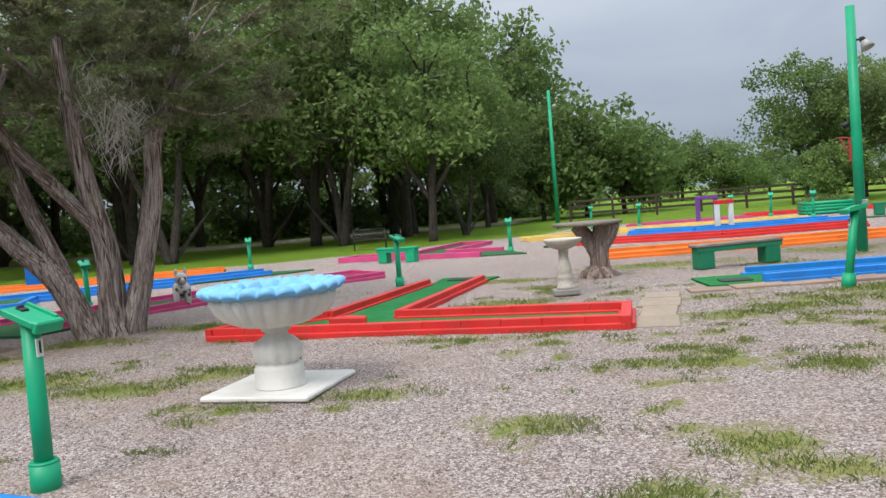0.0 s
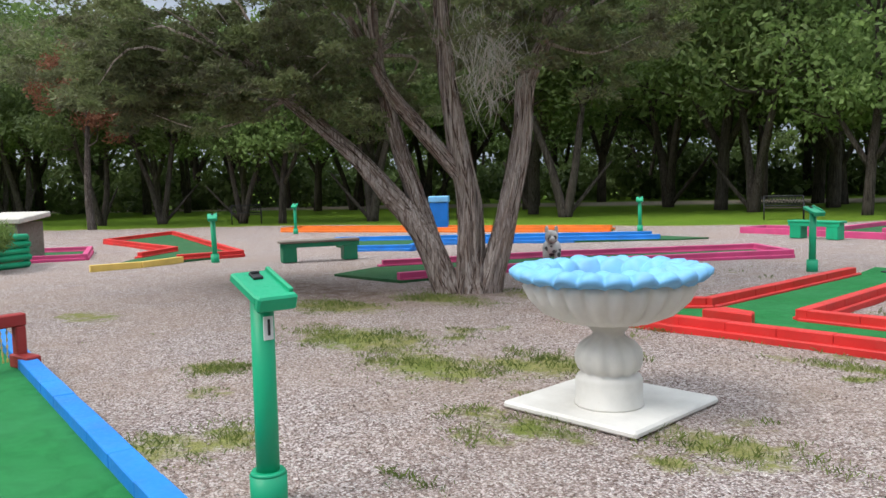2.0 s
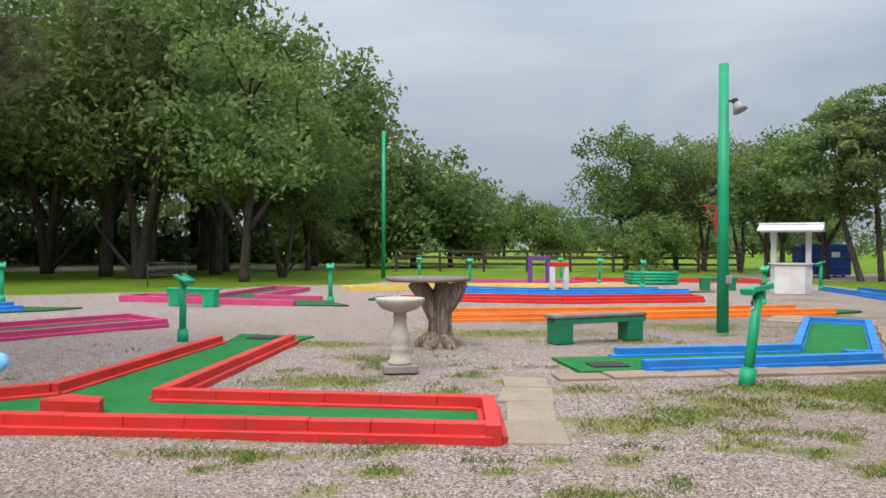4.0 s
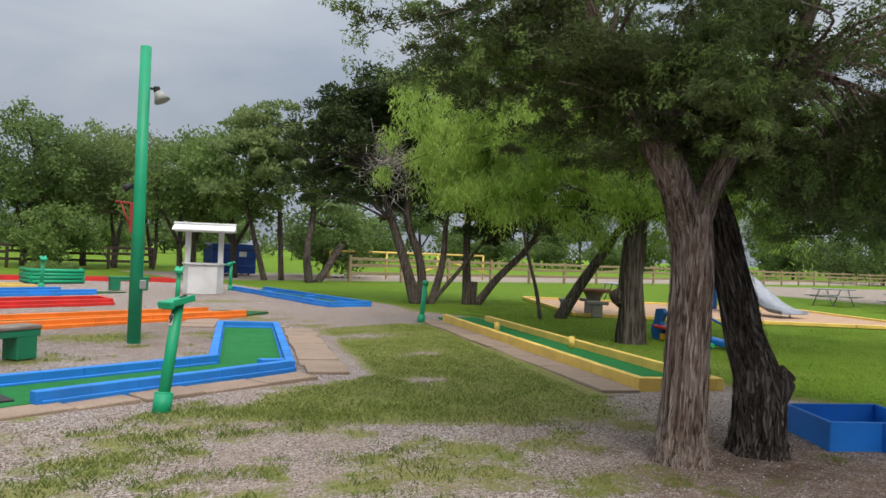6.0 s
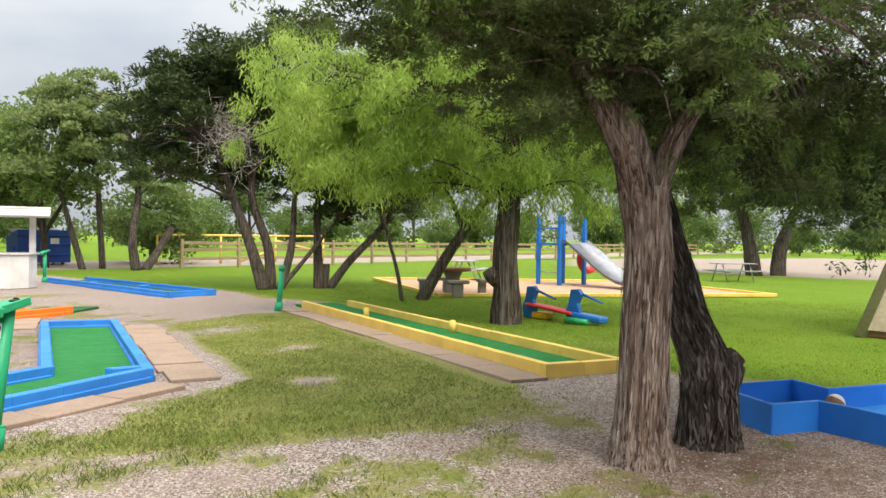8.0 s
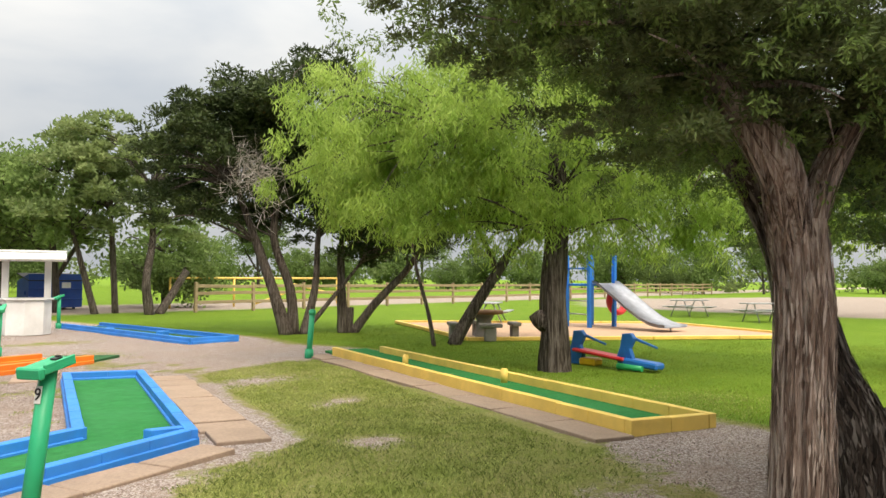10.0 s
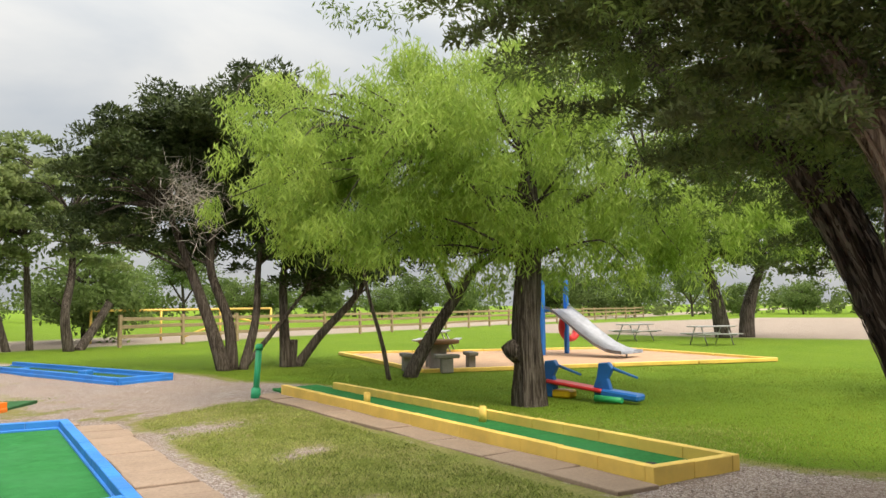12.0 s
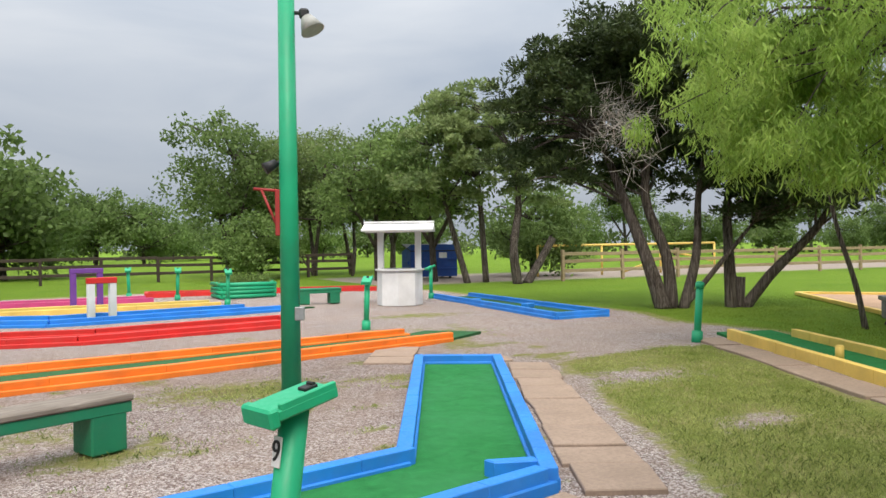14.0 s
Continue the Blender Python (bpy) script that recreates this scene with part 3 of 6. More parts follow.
def far_roads(x, y):
    west = np.exp(-(np.abs((y - 22) - (x + 90) * 0.41) / 5.5) ** 4) * (x < -8)
    east = smooth01(y, 34.5, 36) * (1 - smooth01(y, 43, 46)) * (x > 14)
    lot = inside_depth(x, y, [(41, -40), (40, 11), (44, 25), (60, 33), (95, 20), (95, -40)])
    return np.clip(np.maximum(np.maximum(west, east), smooth01(lot, -0.5, 0.8)), 0, 1)


gx = np.concatenate([[-3000, -1200, -500, -250, -160], np.arange(-110, -20, 2.0), np.arange(-20, -10, 0.5), np.arange(-10, 15, 0.2), np.arange(15, 46, 1.0), np.arange(46, 110, 4.0), [150, 250, 500, 1200, 3000]])
gy = np.concatenate([[-3000, -1200, -500, -200, -100, -60, -40, -25, -15, -10], np.arange(-6, 0, 0.5), np.arange(0, 16.4, 0.2), np.arange(16.4, 60, 0.8), np.arange(60, 120, 4.0), [150, 250, 500, 1200, 3000]])
GX, GY = np.meshgrid(gx, gy)
flat_x, flat_y = GX.ravel(), GY.ravel()
gz = np.array([0.025 * noise.noise((a * 0.5, b * 0.5, 0.0)) + 0.012 * noise.noise((a * 2.1, b * 2.1, 4.0)) if abs(a) < 60 and abs(b) < 60 else 0.0 for a, b in zip(flat_x, flat_y)]) - 0.008
nx_, ny_ = len(gx), len(gy)
idx = np.arange(nx_ * ny_).reshape(ny_, nx_)
ground_mesh = bpy.data.meshes.new("ground")
ground_mesh.from_pydata(np.stack([flat_x, flat_y, gz], 1).tolist(), [], np.stack([idx[:-1, :-1], idx[:-1, 1:], idx[1:, 1:], idx[1:, :-1]], -1).reshape(-1, 4).tolist())
for key, vals in (("grass", grass_at(flat_x, flat_y)), ("road", far_roads(flat_x, flat_y)),
                  ("litter", np.maximum(np.maximum(0.9 * np.exp(-((flat_x + 9.6) / 2.2) ** 2 - ((flat_y - 5.9) / 0.9) ** 2), 0.85 * np.exp(-((flat_x - 5.9) / 1.5) ** 2 - ((flat_y - 4.0) / 1.3) ** 2)),
                                        np.maximum(0.42 * np.exp(-((flat_x - 4.5) / 5.5) ** 2 - ((flat_y - 15.5) / 4.0) ** 2), 0.55 * np.exp(-((flat_x + 7.8) / 1.2) ** 2 - ((flat_y - 6.9) / 1.0) ** 2))))):
    ground_mesh.attributes.new(key, "FLOAT", "POINT").data.foreach_set("value", vals.astype(np.float32))
ground_mesh.polygons.foreach_set("use_smooth", [True] * len(ground_mesh.polygons))
tagged(part("ground", ground_mesh, GROUND), "crushed pinkish gravel with grass tufts and mown lawn", "ground", kind="structure")

# ---- mini golf holes ----
NO_GRASS = []


def rail_run(hole, pts, material, w, h, length, base=0.0, name="block", lip=0.0, rng=random.Random(3)):
    """A kerb of painted blocks along a line, butted end to end; lip: a wider low course under it."""
    for (x0, y0), (x1, y1) in zip(pts, pts[1:]):
        dx, dy = x1 - x0, y1 - y0
        full = math.hypot(dx, dy)
        n = max(1, round(full / length))
        one = full / n
        turn = math.degrees(math.atan2(dy, dx))
        shape = None
        for i in range(n):
            k = (i + 0.5) / n
            if shape is None:
                ob = part(name, box(one - 0.002, w, h + 0.04, 0, 0, -0.04, 0.006), material, hole)
                shape = ob.data
            else:
                ob = part(name, shape, material, hole)
            ob.matrix_basis = pose(x0 + dx * k - dx / full * w / 2, y0 + dy * k - dy / full * w / 2, base + rng.uniform(-0.003, 0.003), rng.uniform(-0.6, 0.6), rng.uniform(-0.3, 0.3), turn + rng.uniform(-0.3, 0.3))
        if lip:
            ob = part("kerb_base", box(full + lip, w + 2 * lip, h * 0.42 + 0.03, 0, 0, -0.03, 0.01), material, hole)
            ob.matrix_basis = pose((x0 + x1) / 2, (y0 + y1) / 2, 0.001, 0, 0, turn)


def golf_hole(label, outline, rails, material, turf=TURF, w=0.12, h=0.15, length=0.5, lip=0.0, floor=0.035):
    hole = thing("golf_hole", label, "mini golf hole", group="mini golf holes")
    part("turf", prism(outline, -0.05, floor), turf, hole)
    for line in rails:
        rail_run(hole, line, material, w, h, length, lip=lip)
    NO_GRASS.append(list(outline))
    return hole


def mat_on(hole, x, y, z, turn, sx=0.42, sy=0.36):
    bm = box(sx, sy, 0.018, x, y, z, 0.006, turn)
    return part("tee_mat", bm, MAT, hole, "black rubber tee mat")


# red hole, L-shaped
h = golf_hole("red-painted block kerbs round an L-shaped green turf hole",
              [(-0.16, 5.78), (-5.5, 6.12), (-5.3, 6.65), (-4.35, 7.3), (-3.95, 11.4), (-4.0, 12.6), (-2.75, 12.3), (-3.0, 11.4), (-3.22, 7.1), (-0.15, 6.8)],
              [[(-0.2, 5.8), (-5.56, 6.1), (-5.34, 6.66), (-4.36, 7.36), (-3.98, 11.4)], [(-0.18, 5.76), (-0.18, 6.82), (-3.24, 7.1), (-2.95, 11.6)]], RED, lip=0.045)
part("kick_block", prism([(-4.05, 6.5), (-3.5, 6.42), (-3.55, 6.62), (-3.9, 6.75)], 0.03, 0.16, 0.012), RED, h, "triangular red bumper block")
mat_on(h, -3.5, 12.0, 0.036, -8)

# blue hole, L-shaped
h = golf_hole("blue-painted kerbs round a boot-shaped green turf hole",
              [(1.84, 9.14), (4.98, 9.9), (7.28, 14.52), (6.42, 15.02), (4.32, 10.78), (1.62, 10.22), (0.8, 10.1), (1.0, 8.95)],
              [[(1.82, 9.12), (4.96, 9.89), (7.3, 14.54), (6.4, 15.06), (4.3, 10.76), (1.6, 10.18)]], BLUE, lip=0.02)
part("kick_block", prism([(4.66, 10.22), (4.68, 10.12), (4.97, 10.02), (5.0, 10.12)], 0.03, 0.15, 0.01), BLUE, h, "short blue bumper block")
mat_on(h, 1.4, 9.42, 0.036, 8, 0.46, 0.34)

# blue hole with the chain gate
h = golf_hole("long green turf hole with blue-painted kerbs",
              [(-3.1, 0.33), (-7.57, 1.08), (-11.2, 1.69), (-14.4, 2.4), (-14.6, 1.5), (-11.0, 0.5), (-7.6, -0.06), (-3.4, -0.72), (-2.26, -0.9), (-2.15, 0.27)],
              [[(-3.14, 0.35), (-7.57, 1.08), (-11.2, 1.69), (-14.4, 2.42), (-14.6, 1.45), (-11.0, 0.5)], [(-11.0, 0.5), (-7.6, -0.06), (-3.3, -0.75)]], BLUE, w=0.14, h=0.12)
part("edge_board", prism([(-2.25, -0.92), (-2.2, -0.93), (-2.1, 0.27), (-2.15, 0.28)], -0.02, 0.05), YELLOW, h)
mat_on(h, -3.0, -0.22, 0.036, -9, 0.38, 0.34)
gate = thing("chain_gate", "dark red wooden gate hung with pale yellow plastic chains", "gate", -7.58, 0.47, 0.03, 98.5)
for s in (-0.6, 0.6):
    part("gate_post", box(0.09, 0.09, 0.36, s, 0, 0, 0.012), DARK_RED, gate)
    part("gate_foot", box(0.13, 0.3, 0.12, s, -0.08, 0, 0.012), DARK_RED, gate)
part("crossbar", box(1.3, 0.1, 0.11, 0, 0, 0.36, 0.012), DARK_RED, gate)
link = rod((0, 0, 0), (0, 0, -0.026), 0.011, 0.004, 6)
link_mesh = None
for i in range(19):
    x = -0.5 + i * 1.0 / 18
    shapes = [box(0.017 if k % 2 else 0.007, 0.007 if k % 2 else 0.017, 0.031, 0, 0, -0.03 * (k + 1), 0.003) for k in range(10)]
    if link_mesh is None:
        ob = part("chain", join(*shapes), CHAIN, gate)
        link_mesh = ob.data
    else:
        for s in shapes:
            s.free()
        ob = part("chain", link_mesh, CHAIN, gate)
    ob.matrix_basis = pose(x, 0.0, 0.36, random.uniform(-2, 2), random.uniform(-2, 2), random.uniform(-30, 30))
link.free()

# yellow hole
h = golf_hole("long narrow green turf hole with yellow-painted kerbs",
              [(8.1, 6.74), (9.02, 6.24), (12.98, 14.45), (13.4, 15.3), (12.4, 15.6), (12.05, 14.95)],
              [[(12.09, 14.98), (8.1, 6.71), (9.05, 6.21), (12.98, 14.5)]], YELLOW, length=0.6, w=0.11, h=0.16)
for x, y in ((11.15, 12.3), (10.5, 9.8)):
    part("peg", join(rod((x, y, 0.03), (x, y, 0.24), 0.055, 0.055, 14), rod((x, y, 0.24), (x, y, 0.25), 0.05, 0.04, 14)), YELLOW, h, "short yellow round peg")
part("cup", rod((8.83, 6.95, 0.036), (8.83, 6.95, 0.04), 0.055, 0.055, 16), MAT, h)

# holes farther off
h = golf_hole("blue-painted kerbs round a long straight turf hole", [(11.67, 19.42), (12.95, 19.4), (13.6, 26.9), (12.45, 27.0)],
              [[(12.48, 27.05), (11.67, 19.4), (12.97, 19.38), (13.58, 26.9)]], BLUE, OLD_TURF, length=1.0, lip=0.03)
for x, y in ((12.3, 24.2), (12.6, 22.0)):
    part("obstacle", box(0.3, 0.22, 0.12, x, y, 0.035, 0.02, 20), BLUE, h)
golf_hole("orange-painted kerbs round a long turf hole", [(-0.75, 15.1), (7.9, 17.2), (9.0, 18.0), (8.2, 18.7), (7.6, 18.3), (-0.8, 16.6)],
          [[(7.95, 17.25), (3.2, 15.95), (-0.75, 15.05), (-0.8, 16.6), (3.0, 17.3), (7.6, 18.25)]], ORANGE, OLD_TURF, length=1.2, lip=0.05)
golf_hole("red-painted kerbs round a bent turf hole", [(-2.9, 21.3), (2.4, 20.2), (6.3, 21.2), (6.4, 22.3), (2.6, 21.5), (-2.7, 22.4)],
          [[(-1.9, 21.1), (2.4, 20.25), (6.3, 21.2), (6.4, 22.35), (2.6, 21.5), (-1.7, 22.3)]], RED, OLD_TURF, length=1.2, lip=0.05)
golf_hole("blue-painted kerbs round a bent turf hole", [(-0.25, 25.0), (1.8, 24.05), (7.1, 25.2), (8.2, 25.7), (6.9, 26.4), (1.9, 25.3), (-0.1, 26.2)],
          [[(7.1, 25.2), (1.8, 24.05), (-0.25, 25.0), (-0.1, 26.2), (1.9, 25.3), (6.5, 26.3)]], BLUE, OLD_TURF, length=1.2, lip=0.05)
golf_hole("yellow-painted kerbs round a long turf hole", [(-3.8, 25.3), (-0.6, 27.2), (6.0, 27.5), (6.0, 28.6), (-0.9, 28.4), (-4.3, 26.3)],
          [[(6.0, 27.5), (-0.6, 27.2), (-3.8, 25.3), (-4.3, 26.3), (-0.9, 28.4), (6.0, 28.6)]], YELLOW, OLD_TURF, length=1.2)
golf_hole("pink-painted kerbs round a long turf hole", [(-0.4, 30.6), (4.6, 30.9), (4.6, 32.1), (-0.4, 31.8)],
          [[(4.6, 30.9), (-0.4, 30.6), (-0.4, 31.8), (4.6, 32.1)]], PINK, OLD_TURF, length=1.2)
golf_hole("red-painted kerbs round a far turf hole", [(4.7, 33.6), (12.6, 32.5), (12.8, 33.6), (4.8, 34.7)],
          [[(12.6, 32.5), (4.7, 33.6), (4.8, 34.7), (12.8, 33.6)]], RED, OLD_TURF, length=1.3)
golf_hole("pink-painted kerbs round an L-shaped turf hole", [(-9.4, 20.4), (-4.5, 18.9), (-3.1, 18.9), (-4.0, 20.6), (-5.9, 21.2), (-5.3, 25.2), (-6.6, 26.2), (-7.2, 21.2), (-9.2, 21.5)],
          [[(-4.5, 18.9), (-9.4, 20.4), (-9.2, 21.5), (-7.2, 21.2), (-6.6, 26.0), (-5.3, 25.1), (-6.0, 21.2), (-4.0, 20.5)]], PINK, OLD_TURF, length=1.0)
golf_hole("pink-painted kerbs round a turf hole beside the cedar", [(-9.3, 7.1), (-8.3, 10.5), (-5.8, 14.0), (-6.9, 15.0), (-9.6, 11.4), (-11.3, 8.4), (-11.0, 7.1)],
          [[(-9.4, 7.2), (-8.3, 10.5), (-5.8, 13.9), (-6.9, 15.0), (-9.7, 11.4), (-11.3, 8.4)]], PINK, OLD_TURF, length=0.9, lip=0.04)
golf_hole("blue-painted kerbs round a long turf hole", [(-14.7, 10.6), (-13.6, 11.4), (-14.6, 13.0), (-9.6, 17.0), (-9.2, 17.8), (-10.8, 17.9), (-17.6, 12.6), (-16.4, 11.4)],
          [[(-10.1, 16.8), (-14.6, 13.0), (-13.6, 11.4), (-14.7, 10.6), (-17.6, 12.4), (-10.8, 17.9)]], BLUE, OLD_TURF, length=1.0, lip=0.04)
golf_hole("orange-painted kerbs round a long turf hole", [(-23.9, 14.9), (-13.0, 19.2), (-13.5, 20.3), (-24.4, 16.1)],
          [[(-13.0, 19.2), (-23.9, 14.9), (-24.4, 16.1), (-13.5, 20.3)]], ORANGE, OLD_TURF, length=1.3, lip=0.05)
h = golf_hole("red-painted kerbs round a hooked turf hole with a yellow tee edge", [(-15.9, 5.0), (-16.1, 7.0), (-16.1, 8.4), (-26.5, 12.0), (-24.3, 8.7), (-19.0, 8.2), (-17.6, 6.6)],
              [[(-16.3, 7.0), (-16.1, 8.4), (-26.5, 12.0), (-24.3, 8.7), (-18.8, 8.15), (-17.7, 6.7)]], RED, OLD_TURF, length=1.0, lip=0.03)
rail_run(h, [(-15.9, 4.95), (-15.75, 5.9), (-16.15, 7.0)], YELLOW, 0.1, 0.12, 0.8, name="tee_edge")
golf_hole("pink-painted kerbs round a turf hole behind the log planter", [(-19.4, 4.6), (-18.7, 5.9), (-21.2, 7.0), (-22.4, 5.4)],
          [[(-19.4, 4.6), (-18.7, 5.9), (-21.2, 7.0), (-22.4, 5.4)]], PINK, OLD_TURF, length=0.9, lip=0.03)

# blue walled maze hole
pool = thing("walled_golf_hole", "bright blue board-walled hole with a painted blue floor", "mini golf hole", group="mini golf holes")
POOL_LINE = [(7.55, 4.62), (8.4, 4.12), (8.12, 3.74), (10.6, 2.2), (8.0, -0.6), (5.6, 1.55), (6.38, 2.82), (6.85, 2.55), (7.32, 3.4), (7.44, 3.7), (7.02, 3.98)]
for (x0, y0), (x1, y1) in zip(POOL_LINE, POOL_LINE[1:] + POOL_LINE[:1]):
    ln = math.hypot(x1 - x0, y1 - y0)
    ob = part("wall_board", box(ln + 0.03, 0.035, 0.27, 0, 0, -0.02, 0.006), POOL_BLUE, pool)
    ob.matrix_basis = pose((x0 + x1) / 2, (y0 + y1) / 2, random.uniform(-0.002, 0.002), 0, 0, math.degrees(math.atan2(y1 - y0, x1 - x0)))
part("painted_floor", prism(POOL_LINE, -0.05, 0.05), BLUE_FLOOR, pool)
NO_GRASS.append(POOL_LINE)
ball = thing("ball", "white and brown ball lying in the blue hole", "ball", 8.0, 3.66, 0.05)
bm = bmesh.new()
bmesh.ops.create_uvsphere(bm, u_segments=20, v_segments=12, radius=0.085)
bmesh.ops.translate(bm, vec=(0, 0, 0.085), verts=bm.verts)
for f in bm.faces:
    f.smooth = True
shell = part("shell", bm, BRICK, ball)
bm = bmesh.new()
bmesh.ops.create_uvsphere(bm, u_segments=20, v_segments=12, radius=0.0875)
bmesh.ops.bisect_plane(bm, geom=bm.verts[:] + bm.edges[:] + bm.faces[:], plane_co=(0, 0, 0.03), plane_no=(-0.8, 0.4, -1), clear_outer=True)
bmesh.ops.translate(bm, vec=(0, 0, 0.085), verts=bm.verts)
part("cap", bm, URN_WHITE, ball, "white cap")

# ---- paving ----
paving = tagged(thing("pavement", "worn sandstone pavers set in gravel", "paving"), kind="structure")
prng = random.Random(11)


def paver_row(a, b, width, size, material=PAVER):
    (ax, ay), (bx, by) = a, b
    full = math.hypot(bx - ax, by - ay)
    turn = math.degrees(math.atan2(by - ay, bx - ax))
    d = 0.0
    while d < full - 0.15:
        ln = min(size * prng.uniform(0.8, 1.25), full - d)
        k = (d + ln / 2) / full
        wd = width * prng.uniform(0.9, 1.06)
        ob = corners = [(sx * (ln / 2 - 0.008) + prng.uniform(-0.025, 0.006) * sx, sy * wd / 2 + prng.uniform(-0.03, 0.02)) for sx, sy in ((-1, -1), (1, -1), (1, 1), (-1, 1))]
        ob = part("paver", prism(corners, -0.05, 0.022, 0.008), material, paving)
        ob.matrix_basis = pose(ax + (bx - ax) * k, ay + (by - ay) * k, prng.uniform(-0.006, 0.006), prng.uniform(-0.9, 0.9), prng.uniform(-0.9, 0.9), turn + prng.uniform(-1.5, 1.5))
        d += ln


paver_row((0.13, 5.72), (0.3, 8.6), 0.52, 0.72, SLAB)
paver_row((0.65, 8.72), (5.1, 9.52), 0.42, 0.75)
paver_row((5.34, 9.55), (7.76, 14.55), 0.58, 0.62)
paver_row((6.05, 15.4), (6.9, 16.9), 0.7, 0.6)
paver_row((6.6, 15.35), (7.9, 14.9), 0.45, 0.6)
paver_row((7.75, 6.72), (11.75, 15.2), 0.48, 0.95)
NO_GRASS += [[(-0.15, 5.7), (0.4, 5.7), (0.6, 8.4), (5.2, 9.1), (5.8, 9.3), (8.3, 14.6), (7.6, 14.8), (5.0, 9.7), (0.0, 8.7)], [(7.3, 6.85), (7.8, 6.6), (12.2, 15.2), (11.7, 15.4)]]


# ---- score posts ----
def score_post(x, y, turn, number="", lean_x=0.0, lean_y=0.0, height=0.98, sides=18):
    post = thing("score_post", "sea green steel score post with a slanted writing board", "score post", x, y, 0.0, 0.0, "score posts")
    post.matrix_basis = pose(x, y, 0, lean_x, lean_y, 0) @ pose(0, 0, 0, 0, 0, turn)
    part("pipe", rod((0, 0, -0.05), (0, 0, height), 0.056, 0.054, sides), GREEN, post)
    part("collar", join(rod((0, 0, -0.06), (0, 0, 0.16), 0.088, 0.088, sides), rod((0, 0, 0.16), (0, 0, 0.175), 0.088, 0.078, sides)), GREEN, post)
    board = part("board", box(0.2, 0.27, 0.045, 0, 0, height - 0.03, 0.008, 0, 20), GREEN, post)
    part("ledge", box(0.2, 0.045, 0.075, 0, -0.13, height - 0.1, 0.01, 0, 20), GREEN, post)
    part("side_lip", box(0.022, 0.25, 0.03, 0.088, -0.005, height + 0.004, 0.004, 0, 20), GREEN, board)
    part("clip", join(box(0.05, 0.06, 0.014, 0.0, 0.05, height + 0.034, 0.003, 0, 20), rod((-0.02, 0.06, height + 0.055), (0.02, 0.06, height + 0.055), 0.008)), BLACK, post, "small black metal clip")
    if number:
        plate = part("number_plate", box(0.05, 0.006, 0.11, 0.0, -0.058, height - 0.25, 0.001), WHITE, post, "white number plate")
        letters(number, 0.11, BLACK, plate, pose(0.0, -0.063, height - 0.195, 90, 0, 0))
    return post


score_post(-3.56, 0.86, 84, "1", 0, 0.5, 1.06)
score_post(2.72, 8.4, -72, "9", -3.0, 8.0, 1.06)
score_post(-4.76, 11.97, 60)
stake = thing("marker_post", "leaning sea green steel pipe with a rounded cap", "post", 11.42, 15.08, 0, 0)
stake.matrix_basis = pose(11.42, 15.08, 0, -2, 7, 0)
part("pipe", rod((0, 0, -0.05), (0, 0, 0.9), 0.058, 0.058, 18), GREEN, stake)
part("collar", join(rod((0, 0, -0.06), (0, 0, 0.15), 0.09, 0.09, 18), rod((0, 0, 0.15), (0, 0, 0.165), 0.09, 0.076, 18)), GREEN, stake)
part("cap", join(rod((0, 0, 0.86), (0, 0, 0.95), 0.072, 0.072, 18), rod((0, 0, 0.95), (0, 0, 0.975), 0.072, 0.045, 18)), GREEN, stake)
for x, y, t in ((-3.73, 20.0, 10), (-2.0, 33.0, 10), (0.1, 30.2, -5), (4.16, 33.6, -5), (5.45, 31.6, -5), (6.4, 28.3, -5), (7.45, 19.84, -30), (12.35, 27.1, -80),
                (-15.44, 7.36, 60), (-22.58, 14.52, 40), (-10.93, 10.4, 50), (-12.43, 20.04, 30)):
    score_post(x, y, t, "", random.uniform(-2, 2), random.uniform(-2, 2), 0.98, 12)


# ---- benches, tables, urn and bath ----
def plank_bench(x, y, turn, length=1.55, material=DARK_GREEN, top=None, h=0.45):
    b = thing("bench", "green-painted plank bench on block legs", "bench", x, y, 0, turn, "plank benches")
    part("seat", box(length, 0.34, 0.055, 0, 0, h - 0.055, 0.012), top or material, b)
    part("apron", box(length - 0.02, 0.03, 0.09, 0, -0.14, h - 0.145, 0.008), material, b)
    for s in (-1, 1):
        part("leg", box(0.3, 0.3, h - 0.055, s * (length / 2 - 0.2), 0, 0, 0.015), material, b)
    return b


plank_bench(1.75, 12.1, 26, 1.75, DARK_GREEN, OLD_WOOD)
plank_bench(-13.6, 8.75, 66, 1.7, DARK_GREEN, OLD_WOOD)
plank_bench(-6.9, 18.75, -14, 1.35, GREEN)
plank_bench(8.75, 27.1, 0, 1.3, DARK_GREEN)

urn = thing("fountain_urn", "white fluted concrete urn with a chipped pale blue scalloped rim", "fountain", -3.15, 3.22)
part("slab", box(1.03, 1.03, 0.05, -0.05, 0.1, -0.005, 0.015, -2), URN_WHITE, urn, "square white painted slab")
part("pedestal", lathe([(0.225, 0.045), (0.225, 0.06), (0.218, 0.07), (0.218, 0.215), (0.205, 0.24), (0.17, 0.25), (0.165, 0.27), (0.185, 0.29), (0.2, 0.33), (0.205, 0.375), (0.19, 0.42), (0.15, 0.465), (0.105, 0.495), (0.1, 0.52), (0.125, 0.545), (0.13, 0.565), (0.16, 0.585)], 72, 0.11, 12, 0.27, 0.5), URN_WHITE, urn)
part("bowl", lathe([(0.16, 0.58), (0.27, 0.605), (0.39, 0.66), (0.465, 0.74), (0.505, 0.83), (0.53, 0.885), (0.5, 0.89), (0.44, 0.85), (0.3, 0.82)], 144, 0.11, 24, 0.59, 0.85), URN_WHITE, urn)
